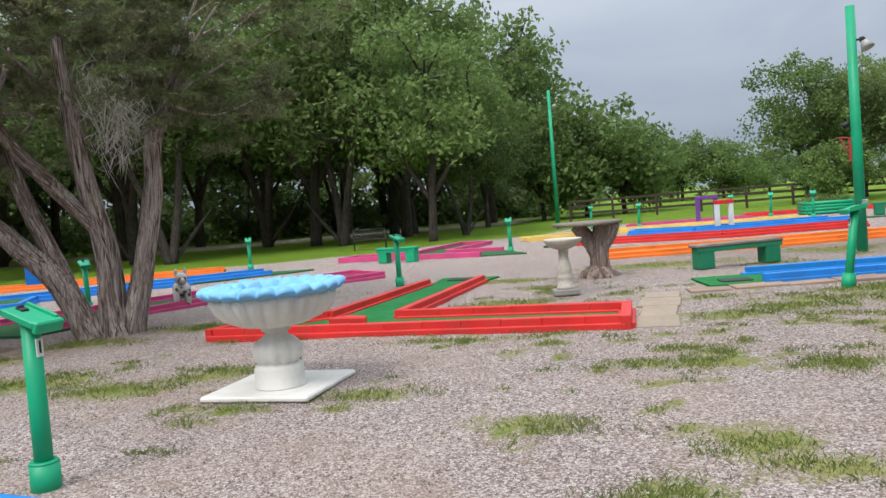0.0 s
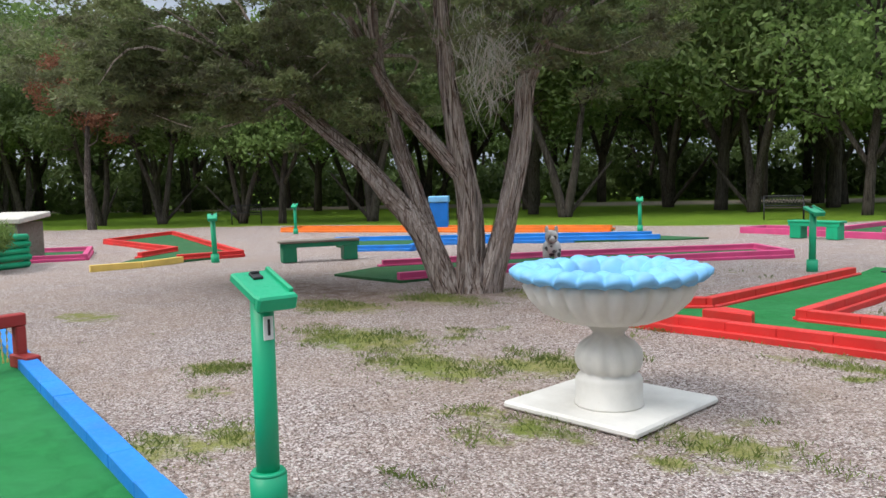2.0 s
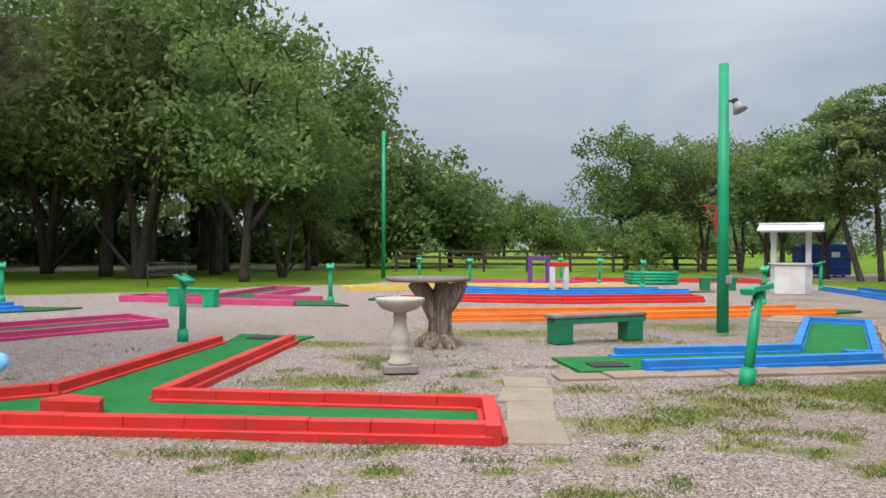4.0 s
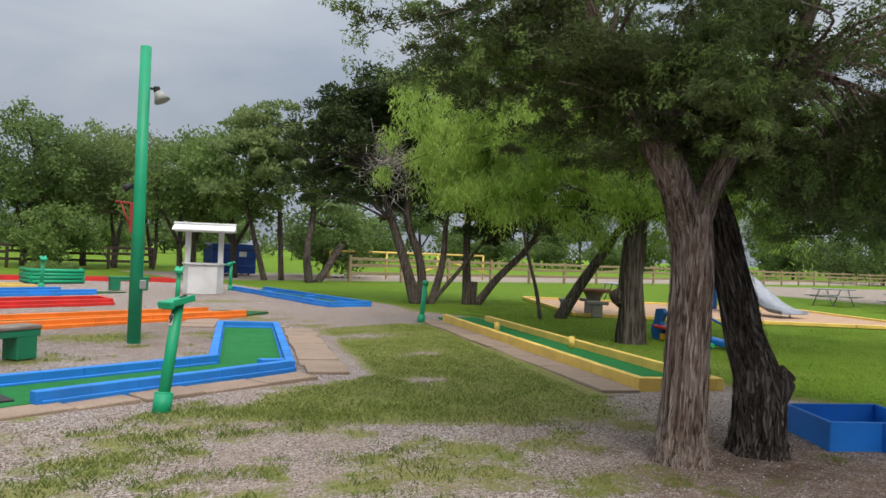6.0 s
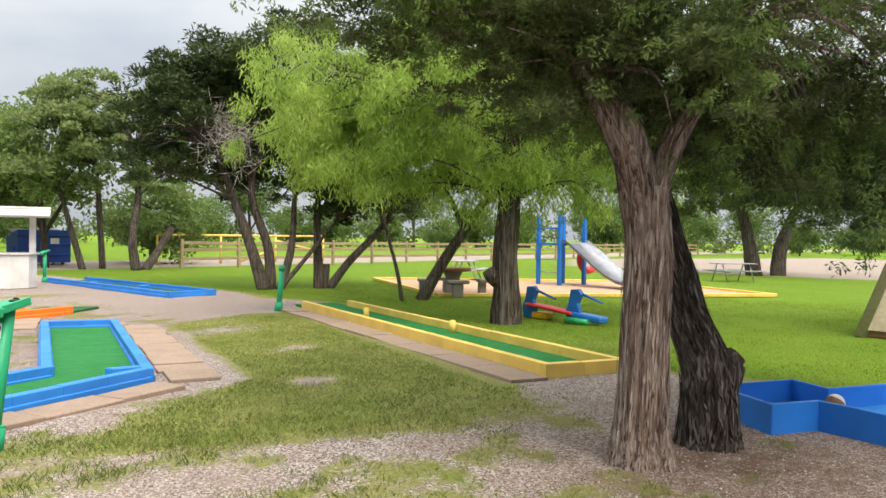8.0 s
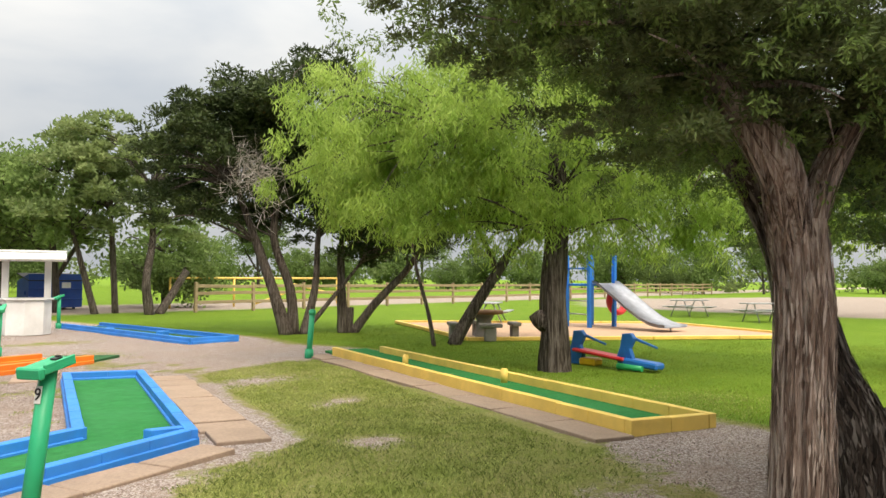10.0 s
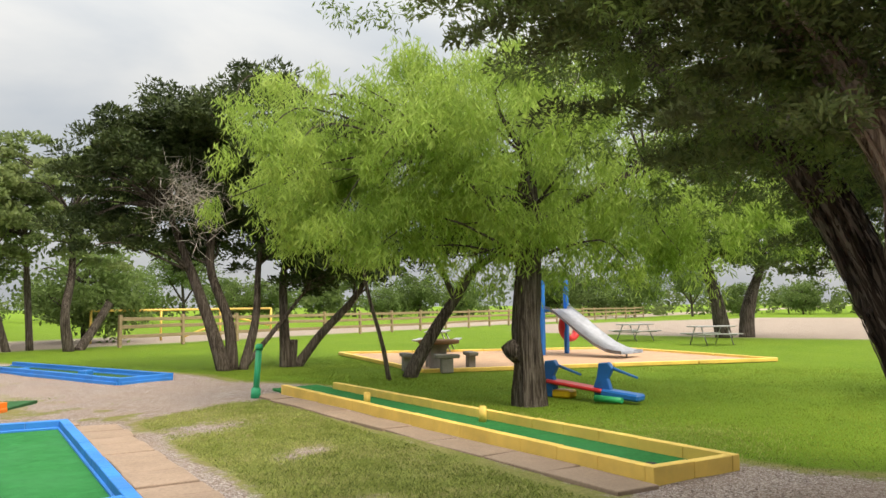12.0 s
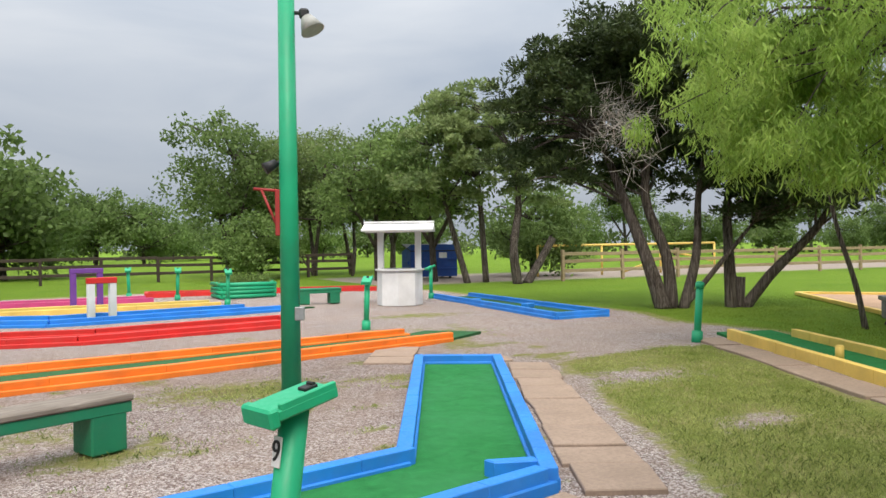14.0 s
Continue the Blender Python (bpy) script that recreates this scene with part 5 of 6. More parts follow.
def rail_fence(a, b, gap, height, material, label, rails=(0.45, 0.85, 1.2), r=0.07):
    f = thing("rail_fence", label, "fence")
    (ax, ay), (bx, by) = a, b
    full = math.hypot(bx - ax, by - ay)
    n = round(full / gap)
    post_mesh, rail_mesh = None, None
    turn = math.degrees(math.atan2(by - ay, bx - ax))
    for i in range(n + 1):
        x, y = ax + (bx - ax) * i / n, ay + (by - ay) * i / n
        if post_mesh is None:
            ob = part("post", box(2 * r, 2 * r, height, 0, 0, 0, 0.01), material, f)
            post_mesh = ob.data
        else:
            ob = part("post", post_mesh, material, f)
        ob.matrix_basis = pose(x, y, -0.02, random.uniform(-1.5, 1.5), random.uniform(-1.5, 1.5), turn)
        if i < n:
            for z in rails:
                if rail_mesh is None:
                    ob = part("rail", box(full / n, 0.05, 0.15, 0, 0, -0.07, 0.01), material, f)
                    rail_mesh = ob.data
                else:
                    ob = part("rail", rail_mesh, material, f)
                ob.matrix_basis = pose(ax + (bx - ax) * (i + 0.5) / n, ay + (by - ay) * (i + 0.5) / n, z + random.uniform(-0.02, 0.02), 0, random.uniform(-0.6, 0.6), turn)


rail_fence((21.9, 33.6), (95, 33.2), 3.4, 1.4, FENCE_WOOD, "pale three-rail timber fence")
rail_fence((-4, 46.0), (17, 47.2), 2.6, 1.25, DARK_WOOD, "dark weathered three-rail timber fence")
frame_ = thing("pipe_frame", "yellow-painted steel pipe frame behind the fence", "pipe frame", 31.5, 38.0, 0, 0)
for a, b in (((-4, 0, 0), (-4, 0, 1.6)), ((0, 0, 0), (0, 0, 1.6)), ((4, 0, 0), (4, 0, 1.6)), ((-8, 0, 1.55), (4, 0, 1.6)), ((0, 0, 1.3), (3.8, 0, 0.6)), ((-8, 0, 0), (-8, 0, 1.55)), ((0, 0, 0.8), (-1.5, 1.5, 0))):
    part("pipe", rod(a, b, 0.06), YELLOW, frame_)


# ---- trees ----
def grown(name, label, x, y, wood, bark_material, crowns, group="", turn=0.0, category="tree"):
    """A tree: one trunk mesh, and crown meshes as (quads, material, label)."""
    t = thing(name, label, category, x, y, 0, turn, group)
    part("trunk", wood.mesh("trunk"), bark_material, t)
    for quads, material, text in crowns:
        part("peeling_bark" if material in (STRIP_CEDAR, STRIP_DARK) else "crown", quad_mesh("crown", quads), material, t, text)
    return t


# many-stemmed cedar beside the urn; s: across, d: away, z: up
rng = np.random.default_rng(21)
AX, AY = (0.72, 0.69), (-0.69, 0.72)


def across(s, d, z):
    return (AX[0] * s + AY[0] * d, AX[1] * s + AY[1] * d, z)


w = Wood()
STEMS = [([(-0.3, 0, -0.05), (-0.68, 0, 0.85), (-1.15, 0.1, 1.42), (-1.67, 0.2, 2.0), (-2.6, 0.3, 2.8), (-3.8, 0.3, 3.9)], [0.24, 0.19, 0.17, 0.14, 0.11, 0.05]),
         ([(-0.55, 0.1, 0.7), (-0.8, 0.2, 1.45), (-1.05, 0.3, 2.25), (-1.3, 0.4, 3.4), (-1.4, 0.6, 4.8)], [0.15, 0.14, 0.12, 0.09, 0.05]),
         ([(0.0, 0, -0.05), (-0.02, 0, 0.5), (-0.03, 0, 1.3), (-0.2, 0, 2.3), (-0.33, 0, 3.4), (-0.4, 0.2, 5.2)], [0.34, 0.23, 0.2, 0.17, 0.14, 0.07]),
         ([(-0.1, 0, 1.6), (-0.7, -0.1, 2.32), (-1.15, -0.15, 2.9), (-1.6, -0.3, 3.8)], [0.13, 0.12, 0.1, 0.05]),
         ([(0.2, -0.02, -0.05), (0.5, -0.02, 1.0), (0.74, 0, 2.1), (0.82, 0, 2.9), (1.1, 0.05, 3.5), (1.6, 0.1, 4.6)], [0.26, 0.18, 0.16, 0.14, 0.12, 0.06])]
for k, (pts, rad) in enumerate(STEMS):
    w.limb([across(*p) for p in pts], [v * 0.82 for v in rad], 34, 0.08, 10, 0.3, k * 3.7)
astrips = w.strips(np.random.default_rng(3), range(5), 420, 0.022)
blobs = [(*across(-0.8, 0.3, 5.2), 3.4, 3.4, 1.9), (*across(-2.4, 0.2, 3.5), 2.1, 1.5, 0.85), (*across(-4.6, 0.4, 3.5), 1.6, 1.5, 0.9), (*across(1.9, 0.6, 3.6), 1.4, 1.2, 0.7), (*across(-3.6, 0.3, 4.2), 2.0, 2.0, 1.2), (*across(2.2, 0.2, 4.9), 1.8, 1.8, 1.3), (*across(-0.3, -2.0, 4.7), 1.8, 1.8, 1.0), (*across(-0.4, 2.6, 4.4), 2.2, 1.9, 1.3)]
cc = clumpy(crown_centres(rng, blobs, 700), 1.0, -0.16)
veil = [(*across(-2.3, -0.2, 2.95), 1.2, 0.7, 0.45), (*across(-3.4, 0.0, 3.2), 1.2, 1.0, 0.55), (*across(-4.9, 0.3, 3.1), 1.3, 1.2, 0.6), (*across(1.2, 0.3, 3.6), 0.7, 0.7, 0.4), (*across(-1.6, 0.9, 2.7), 1.0, 0.8, 0.4)]
cc = np.concatenate([cc, crown_centres(rng, veil, 120, 0.1)])
limbs_to(w, rng, [across(-2.6, 0.3, 2.8), across(-0.33, 0, 3.4), across(1.0, 0.05, 3.5), across(-1.3, 0.4, 3.4), across(-0.4, 0.2, 4.8)], cc, 7, 0.032)
tt = clumpy(tufted(rng, cc, 0.6, 3), 0.55, -0.1)
foliage = clump_quads(rng, tt, 0.13, 0.34, 190, 0.1, 0.028, 0.25)
bare = np.array([across(0.2 + 0.2 * rng.normal(), -0.35 + 0.15 * rng.normal(), rng.uniform(2.7, 4.1)) for _ in range(60)])
twigs = leaf_quads(rng, bare, np.full(len(bare), 0.3), 9, 0.5, 0.012, 0, 0.9, 1.0, 0.2)
grown("cedar_tree", "old cedar with several twisted grey-brown stems and dark foliage", -7.72, 7.0, w, BARK_SILVER, [(astrips, STRIP_CEDAR, "peeling strips of bark"), (foliage, LEAF_URN_CEDAR, ""), (twigs, DEAD_TWIG, "hanging grey dead twigs")])

# twin cedar near the path
w = Wood()
w.limb([(0, 0, -0.08), (0, 0, 0.06), (0.0, 0.0, 0.3), (0.02, -0.01, 0.9), (0.04, -0.02, 1.5), (0.04, 0.0, 2.0)], [0.27, 0.22, 0.178, 0.165, 0.16, 0.14], 110, 0.05, 12, 0.26, 1.0)
w.limb([(0.03, 0.0, 1.35), (0.0, 0.03, 1.85), (-0.18, 0.06, 2.31), (-0.25, 0.34, 2.83), (-0.34, 0.65, 3.29), (-0.44, 0.95, 4.2)], [0.09, 0.12, 0.12, 0.11, 0.09, 0.04], 36, 0.08, 8, 0.34, 4.0)
w.limb([(0.05, -0.02, 1.6), (0.08, -0.06, 2.0), (0.16, -0.18, 2.4), (0.5, -0.55, 3.3), (0.8, -0.9, 4.8)], [0.07, 0.085, 0.08, 0.06, 0.03], 30, 0.08, 8, 0.3, 6.0)
tstrips = w.strips(np.random.default_rng(4), [0], 2600, 0.014, 0.012)
tstrips2 = w.strips(np.random.default_rng(5), [1, 2], 500, 0.014, 0.012)
second = Wood()
second.limb([(0.82, -0.23, -0.08), (0.82, -0.23, 0.06), (0.83, -0.22, 0.35), (0.87, -0.18, 0.62), (0.97, 0.0, 1.0), (1.08, 0.18, 1.5), (1.15, 0.41, 2.1), (1.14, 0.6, 2.5), (1.0, 0.85, 2.9)], [0.27, 0.22, 0.2, 0.185, 0.15, 0.14, 0.135, 0.12, 0.09], 64, 0.12, 10, 0.32, 9.0)
second.limb([(0.86, -0.22, 0.4), (0.93, -0.32, 0.56), (0.98, -0.37, 0.66)], [0.17, 0.15, 0.115], 26, 0.2, 6, 0.25, 2.0)
second.limb([(1.15, 0.6, 2.42), (1.12, 0.86, 2.75), (1.08, 1.2, 3.02), (1.06, 1.5, 3.2), (0.98, 1.72, 3.7), (0.8, 2.2, 4.4)], [0.12, 0.1, 0.085, 0.08, 0.065, 0.03], 18, 0.12, 6, 0.1, 5.0)
second.limb([(1.17, 0.5, 2.2), (1.3, 0.7, 2.7), (1.5, 0.9, 3.4), (1.8, 1.2, 4.4)], [0.13, 0.12, 0.1, 0.05], 18, 0.12, 6, 0.1, 5.0)
rng = np.random.default_rng(8)
blobs = [(0.2, 0.0, 4.7, 2.5, 2.5, 1.7), (-0.9, 1.9, 4.1, 1.5, 1.4, 0.8), (1.6, -1.5, 3.6, 1.9, 1.8, 1.1), (2.7, 1.4, 4.3, 1.7, 1.7, 1.2), (0.3, -2.6, 4.0, 2.0, 2.0, 1.2), (3.0, -0.6, 3.3, 1.7, 1.7, 1.0),
         (-0.1, 0.1, 2.9, 0.95, 0.95, 0.55), (1.7, 0.8, 3.0, 1.1, 1.1, 0.7), (2.2, -1.5, 2.7, 1.0, 1.0, 0.6), (-0.7, 0.9, 3.2, 0.9, 0.9, 0.5),
         (-0.55, -0.25, 2.75, 0.75, 0.8, 0.5), (-0.9, 0.1, 3.4, 0.9, 1.2, 0.6), (-0.3, -1.0, 3.1, 0.9, 0.9, 0.6), (0.8, -1.0, 2.8, 0.9, 0.9, 0.55), (3.2, 0.8, 3.0, 1.3, 1.3, 0.8), (-1.0, -1.6, 3.9, 1.3, 1.3, 0.8)]
cc = clumpy(crown_centres(rng, blobs, 980), 0.75, -0.12)
low = [(1.0, -1.2, 2.1, 0.7, 0.6, 0.4), (1.7, -1.6, 2.15, 0.7, 0.7, 0.42), (2.6, -1.2, 2.1, 0.9, 0.9, 0.45), (2.2, -2.4, 2.35, 0.8, 0.8, 0.5), (3.4, -2.0, 2.3, 0.9, 0.9, 0.5), (-0.35, -0.2, 2.38, 0.35, 0.35, 0.22), (0.45, -0.5, 2.35, 0.5, 0.4, 0.28), (1.1, -1.0, 2.2, 0.6, 0.5, 0.33), (0.1, -0.35, 2.45, 0.5, 0.4, 0.3), (0.6, 0.0, 2.6, 0.5, 0.5, 0.35), (-0.35, -0.1, 2.6, 0.6, 0.6, 0.4), (-0.5, 0.5, 2.9, 0.8, 0.7, 0.5), (0.3, -0.6, 2.7, 0.7, 0.7, 0.45), (1.2, 0.7, 2.75, 0.8, 0.8, 0.45), (1.5, -0.7, 2.5, 0.9, 0.9, 0.5), (2.3, 0.1, 2.6, 0.9, 0.9, 0.5), (2.9, -1.4, 2.5, 1.0, 1.0, 0.55), (-0.8, 1.2, 3.3, 0.8, 0.9, 0.45), (0.3, 1.4, 3.2, 0.8, 0.9, 0.5),
       (-0.4, -0.25, 2.75, 0.45, 0.45, 0.35), (0.25, 0.1, 2.95, 0.5, 0.5, 0.4), (1.0, -1.3, 2.45, 0.7, 0.7, 0.4), (2.2, -0.9, 2.3, 0.8, 0.8, 0.4), (3.3, -0.4, 2.35, 0.9, 0.9, 0.45), (3.6, 0.8, 2.5, 0.9, 0.9, 0.45), (1.9, 0.9, 2.75, 0.7, 0.7, 0.45),
       (-0.3, 0.3, 3.0, 0.4, 0.5, 0.5), (-0.45, 0.6, 3.4, 0.5, 0.5, 0.5), (0.35, -0.45, 3.0, 0.45, 0.5, 0.5), (-0.1, -0.2, 3.3, 0.6, 0.6, 0.6)]
cc = np.concatenate([cc, crown_centres(rng, low, 640, 0.1)])
forks = [(-0.25, 0.34, 2.83), (0.5, -0.55, 3.2), (1.62, 0.95, 2.9), (1.0, 1.8, 3.8), (-0.34, 0.65, 3.29), (0.7, -0.8, 4.2), (1.85, 1.2, 4.1)]
limbs_to(w, rng, forks, cc, 9, 0.022)
tt = clumpy(tufted(rng, cc, 0.4, 2), 0.55, -0.06)
dense = clump_quads(rng, tt, 0.1, 0.27, 240, 0.055, 0.016, 0.2)
tips = clumpy(cc, 0.8, 0.08)
ts = tufted(rng, tips, 0.5, 6, 0.5)
sprays = leaf_quads(rng, ts, rng.uniform(0.05, 0.13, len(ts)), 48, 0.05, 0.013, -0.1, 0.4, 0.9, 1.6)
twin = grown("cedar_tree", "twin cedar with fluted stringy trunk and dark foliage", 5.49, 4.53, w, BARK_CEDAR, [(np.concatenate([tstrips, tstrips2]), STRIP_CEDAR, "peeling strips of bark"), (dense, LEAF_JUNIPER, ""), (sprays, LEAF_SPRAY, "fresh green hanging sprays")])
part("leaning_trunk", second.mesh("leaning_trunk"), BARK_DARK, twin, "dark rough leaning trunk with a burl")
part("flaking_bark", quad_mesh("flaking_bark", second.strips(np.random.default_rng(6), [0], 1900, 0.024, 0.016)), STRIP_DARK, twin, "dark and grey flaking bark")
part("cut_face", rod((0.94, -0.33, 0.62), (1.0, -0.4, 0.71), 0.11, 0.08, 18), BARK_GREY, twin, "grey sawn burl face")

# mesquite
rng = np.random.default_rng(5)
w = Wood()
w.limb([(0, 0, -0.05), (0, 0, 0.4), (-0.02, 0.03, 1.3), (0.05, 0, 2.2), (0.1, 0.0, 3.2), (0.15, 0.1, 4.4)], [0.29, 0.25, 0.22, 0.2, 0.17, 0.08], 30, 0.1, 8, 0.3, 3.0)
w.limb([(-0.05, 0.05, 0.75), (-0.2, 0.2, 0.9), (-0.26, 0.28, 1.02)], [0.16, 0.17, 0.12], 18, 0.2, 5, 0.2, 1.0)
blobs = [(-0.4, 0.7, 4.6, 3.2, 3.2, 1.3), (-1.7, 2.5, 3.6, 1.8, 1.8, 1.2), (2.0, -2.3, 3.9, 2.4, 2.4, 1.2), (0.6, 0.8, 3.2, 1.6, 1.6, 0.7), (2.6, 0.5, 3.7, 1.8, 1.8, 1.0), (3.2, -3.8, 3.3, 1.6, 1.6, 0.9), (-2.0, 3.3, 4.1, 1.5, 1.5, 1.3), (0.0, 0.8, 5.3, 2.2, 2.2, 0.8), (1.1, -1.8, 2.7, 1.2, 1.2, 0.8), (-1.2, 1.6, 3.0, 1.2, 1.2, 0.7)]
cc = clumpy(crown_centres(rng, blobs + [(0.0, 0.0, 2.9, 1.3, 1.3, 0.7), (-0.9, 0.2, 2.7, 1.0, 1.0, 0.6), (1.3, -1.2, 2.9, 1.3, 1.3, 0.7)], 1150, 0.25), 0.8, -0.04)
limbs_to(w, rng, [(0.05, 0, 2.4), (0.1, 0, 3.2), (0.15, 0.1, 4.2), (-0.9, 1.4, 4.3), (1.5, -1.6, 4.0)], cc, 5, 0.03)
w.limb([(0.08, 0, 2.6), (-0.5, 0.7, 3.6), (-0.95, 1.5, 4.4)], [0.1, 0.075, 0.045], 12)
w.limb([(0.1, 0, 2.9), (0.8, -0.9, 3.6), (1.6, -1.7, 4.1)], [0.095, 0.07, 0.04], 12)
foliage = leaf_quads(rng, cc, rng.uniform(0.22, 0.5, len(cc)), 190, 0.16, 0.024, 0.0, 0.95, 0.8, 0.5)
grown("mesquite_tree", "mesquite with a dark knobbly trunk and light feathery drooping foliage", 12.68, 10.1, w, BARK_DARK, [(foliage, LEAF_MESQ, "")])


def leaning_group(x, y, stems, blobs, n, per, label, bark_material, leaf_material, seed, size=0.15, width=0.05, dead=None):
    r = np.random.default_rng(seed)
    wd = Wood()
    tops = []
    for k, (pts, rad) in enumerate(stems):
        wd.limb(pts, [v * 0.78 for v in rad], 16, 0.1, 6, 0.2, k * 2.3)
        tops += [pts[-1], pts[-2]]
    c = clumpy(crown_centres(r, blobs, int(n * 1.35)), 1.2, -0.14)
    limbs_to(wd, r, tops, c, 3, 0.045)
    q = clump_quads(r, c, 0.28, 0.68, int(per * 1.15), size, width, 0.0, 0.65)
    crowns = [(q, leaf_material, "")]
    if dead:
        dc = crown_centres(r, dead, 40, 0.1)
        crowns.append((leaf_quads(r, dc, np.full(len(dc), 0.5), 14, 0.6, 0.016, 0.1, 0, 0.9, 1.0), DEAD_TWIG, "bare grey dead twigs"))
    return grown("cedar_tree" if leaf_material is LEAF_CEDAR else "oak_tree", label, x, y, wd, bark_material, crowns)


leaning_group(15.4, 20.2, [([(0, 0, -0.05), (-0.25, 0.3, 1.2), (-0.55, 0.7, 2.6), (-0.9, 1.2, 4.2)], [0.26, 0.2, 0.16, 0.08]), ([(0.25, 0, -0.05), (0.2, 0.1, 1.3), (-0.1, 0.5, 2.8), (0.2, 0.5, 4.6)], [0.22, 0.17, 0.14, 0.07]),
                          ([(0.45, -0.2, -0.05), (0.75, -0.35, 1.3), (0.9, -0.3, 2.8), (1.1, -0.4, 4.2)], [0.18, 0.13, 0.1, 0.05]), ([(0.5, -0.25, 0.1), (1.2, -0.8, 1.2), (1.8, -1.2, 2.1)], [0.1, 0.08, 0.04])],
              [(0.6, -0.3, 6.2, 2.8, 2.8, 1.6), (-1.5, 1.5, 4.9, 2.0, 2.0, 1.5), (-2.4, 1.9, 3.7, 1.3, 1.3, 1.0), (1.8, -1.0, 4.4, 1.7, 1.7, 1.5), (0.7, 1.0, 4.7, 2.0, 2.0, 1.3), (2.4, -2.0, 5.5, 2.0, 2.0, 1.3), (-0.9, 1.1, 6.3, 1.8, 1.8, 1.0), (2.3, -1.7, 3.3, 1.5, 1.5, 1.1), (0.9, 1.6, 3.4, 1.6, 1.2, 1.0)], 600, 190,
              "dark spreading cedar with forked grey trunks on the lawn", BARK_GREY, LEAF_CEDAR, 31, dead=[(-1.3, -0.2, 4.4, 1.0, 0.8, 1.1)])
leaning_group(17.0, 19.55, [([(0, 0, -0.05), (-0.05, 0, 1.0), (0, 0.1, 2.2), (0.1, 0.1, 3.2)], [0.2, 0.17, 0.14, 0.08]), ([(0.25, -0.15, -0.05), (0.7, -0.7, 0.9), (1.3, -1.4, 1.9), (1.6, -1.8, 2.8)], [0.18, 0.15, 0.12, 0.07]), ([(0.15, -0.1, -0.05), (0.2, -0.12, 0.75)], [0.16, 0.15])],
              [(0.4, -0.2, 3.9, 1.8, 1.8, 1.2), (1.5, -1.7, 3.1, 1.4, 1.4, 0.9), (0.6, -0.6, 2.6, 1.0, 1.0, 0.6)], 150, 170, "low dark cedar with a cut stump and leaning stem", BARK_GREY, LEAF_CEDAR, 32)
leaning_group(16.0, 14.75, [([(0, 0, -0.05), (0.25, -0.3, 0.7), (0.7, -0.85, 1.8), (1.1, -1.3, 2.6), (2.0, -2.2, 3.2)], [0.22, 0.19, 0.16, 0.13, 0.06]), ([(0.7, -0.85, 1.8), (0.4, -0.4, 2.9), (-0.2, 0.3, 3.6)], [0.1, 0.08, 0.04])],
              [(0.7, -0.9, 3.5, 1.9, 1.9, 0.9), (2.2, -2.3, 3.4, 1.3, 1.3, 0.8)], 110, 170, "dark cedar leaning over the lawn", BARK_DARK, LEAF_CEDAR, 33)
leaning_group(15.35, 14.85, [([(0, 0, -0.05), (-0.1, 0.12, 0.8), (-0.3, 0.35, 1.9), (-0.35, 0.5, 2.8)], [0.075, 0.06, 0.055, 0.03])], [(-0.3, 0.5, 3.3, 0.8, 0.8, 0.7)], 14, 90, "thin young crooked tree on the lawn", BARK_GREY, LEAF_GREY, 34)
leaning_group(19.2, 33.0, [([(0, 0, -0.05), (-0.2, 0, 1.5), (0.2, 0.2, 3.2), (0.2, 0.4, 5.5)], [0.28, 0.22, 0.18, 0.08]), ([(0.6, 0.3, -0.05), (1.3, 0.3, 0.9), (1.9, 0.2, 1.9)], [0.25, 0.22, 0.2]), ([(-1.2, 2.2, -0.05), (-1.7, 2.2, 1.6), (-2.2, 2.4, 3.6)], [0.2, 0.16, 0.1]), ([(-0.4, 2.0, -0.05), (-0.5, 2.1, 2.4), (-0.6, 2.2, 4.5)], [0.18, 0.16, 0.08])],
              [(0.0, 0.5, 6.2, 3.2, 3.0, 2.2), (-2.6, 1.6, 5.0, 2.2, 2.2, 1.9), (1.8, 0.0, 4.4, 2.0, 1.8, 1.4), (-1.0, 2.0, 7.3, 1.8, 1.8, 1.4)], 200, 120, "grey-green elm clump on the lawn edge", BARK_DARK, LEAF_GREY, 35, 0.22, 0.1)
leaning_group(40.2, 12.6, [([(0, 0, -0.05), (-0.2, 0.2, 1.5), (-0.6, 0.6, 3.5), (-1, 1, 5)], [0.5, 0.4, 0.3, 0.1]), ([(0.9, -0.9, -0.05), (1.0, -1.0, 1.5), (1.6, -1.6, 3.5)], [0.5, 0.42, 0.2])],
              [(0.2, -0.2, 5.4, 4.2, 4.2, 2.0), (-2.2, 2.4, 4.0, 2.2, 2.2, 1.4), (2.6, -2.6, 4.2, 2.2, 2.2, 1.4)], 170, 120, "broad shade oak by the parking lot", BARK_DARK, LEAF_OAK, 36, 0.3, 0.14)


def template(label, seed, stems, blobs, n, per, size, width, leaf_material, bark_material=BARK_WOODS, name="oak_tree"):
    r = np.random.default_rng(seed)
    wd = Wood()
    tops = []
    for k, (pts, rad) in enumerate(stems):
        wd.limb(pts, [v * 0.68 for v in rad], 9, 0.1, 4, 0.12, k * 1.7)
        tops += [pts[-1], pts[-2]]
    c = clumpy(crown_centres(r, blobs, int(n * 1.3), 0.45), 1.5, -0.15)
    limbs_to(wd, r, tops, c, 5, 0.07, 4)
    return grown(name, label, 0, -400, wd, bark_material, [(leaf_quads(r, c, r.uniform(0.6, 1.05, len(c)), per, size, width, 0.0, 0.1, 0.75, 0.3), leaf_material, "")], "woodland trees")


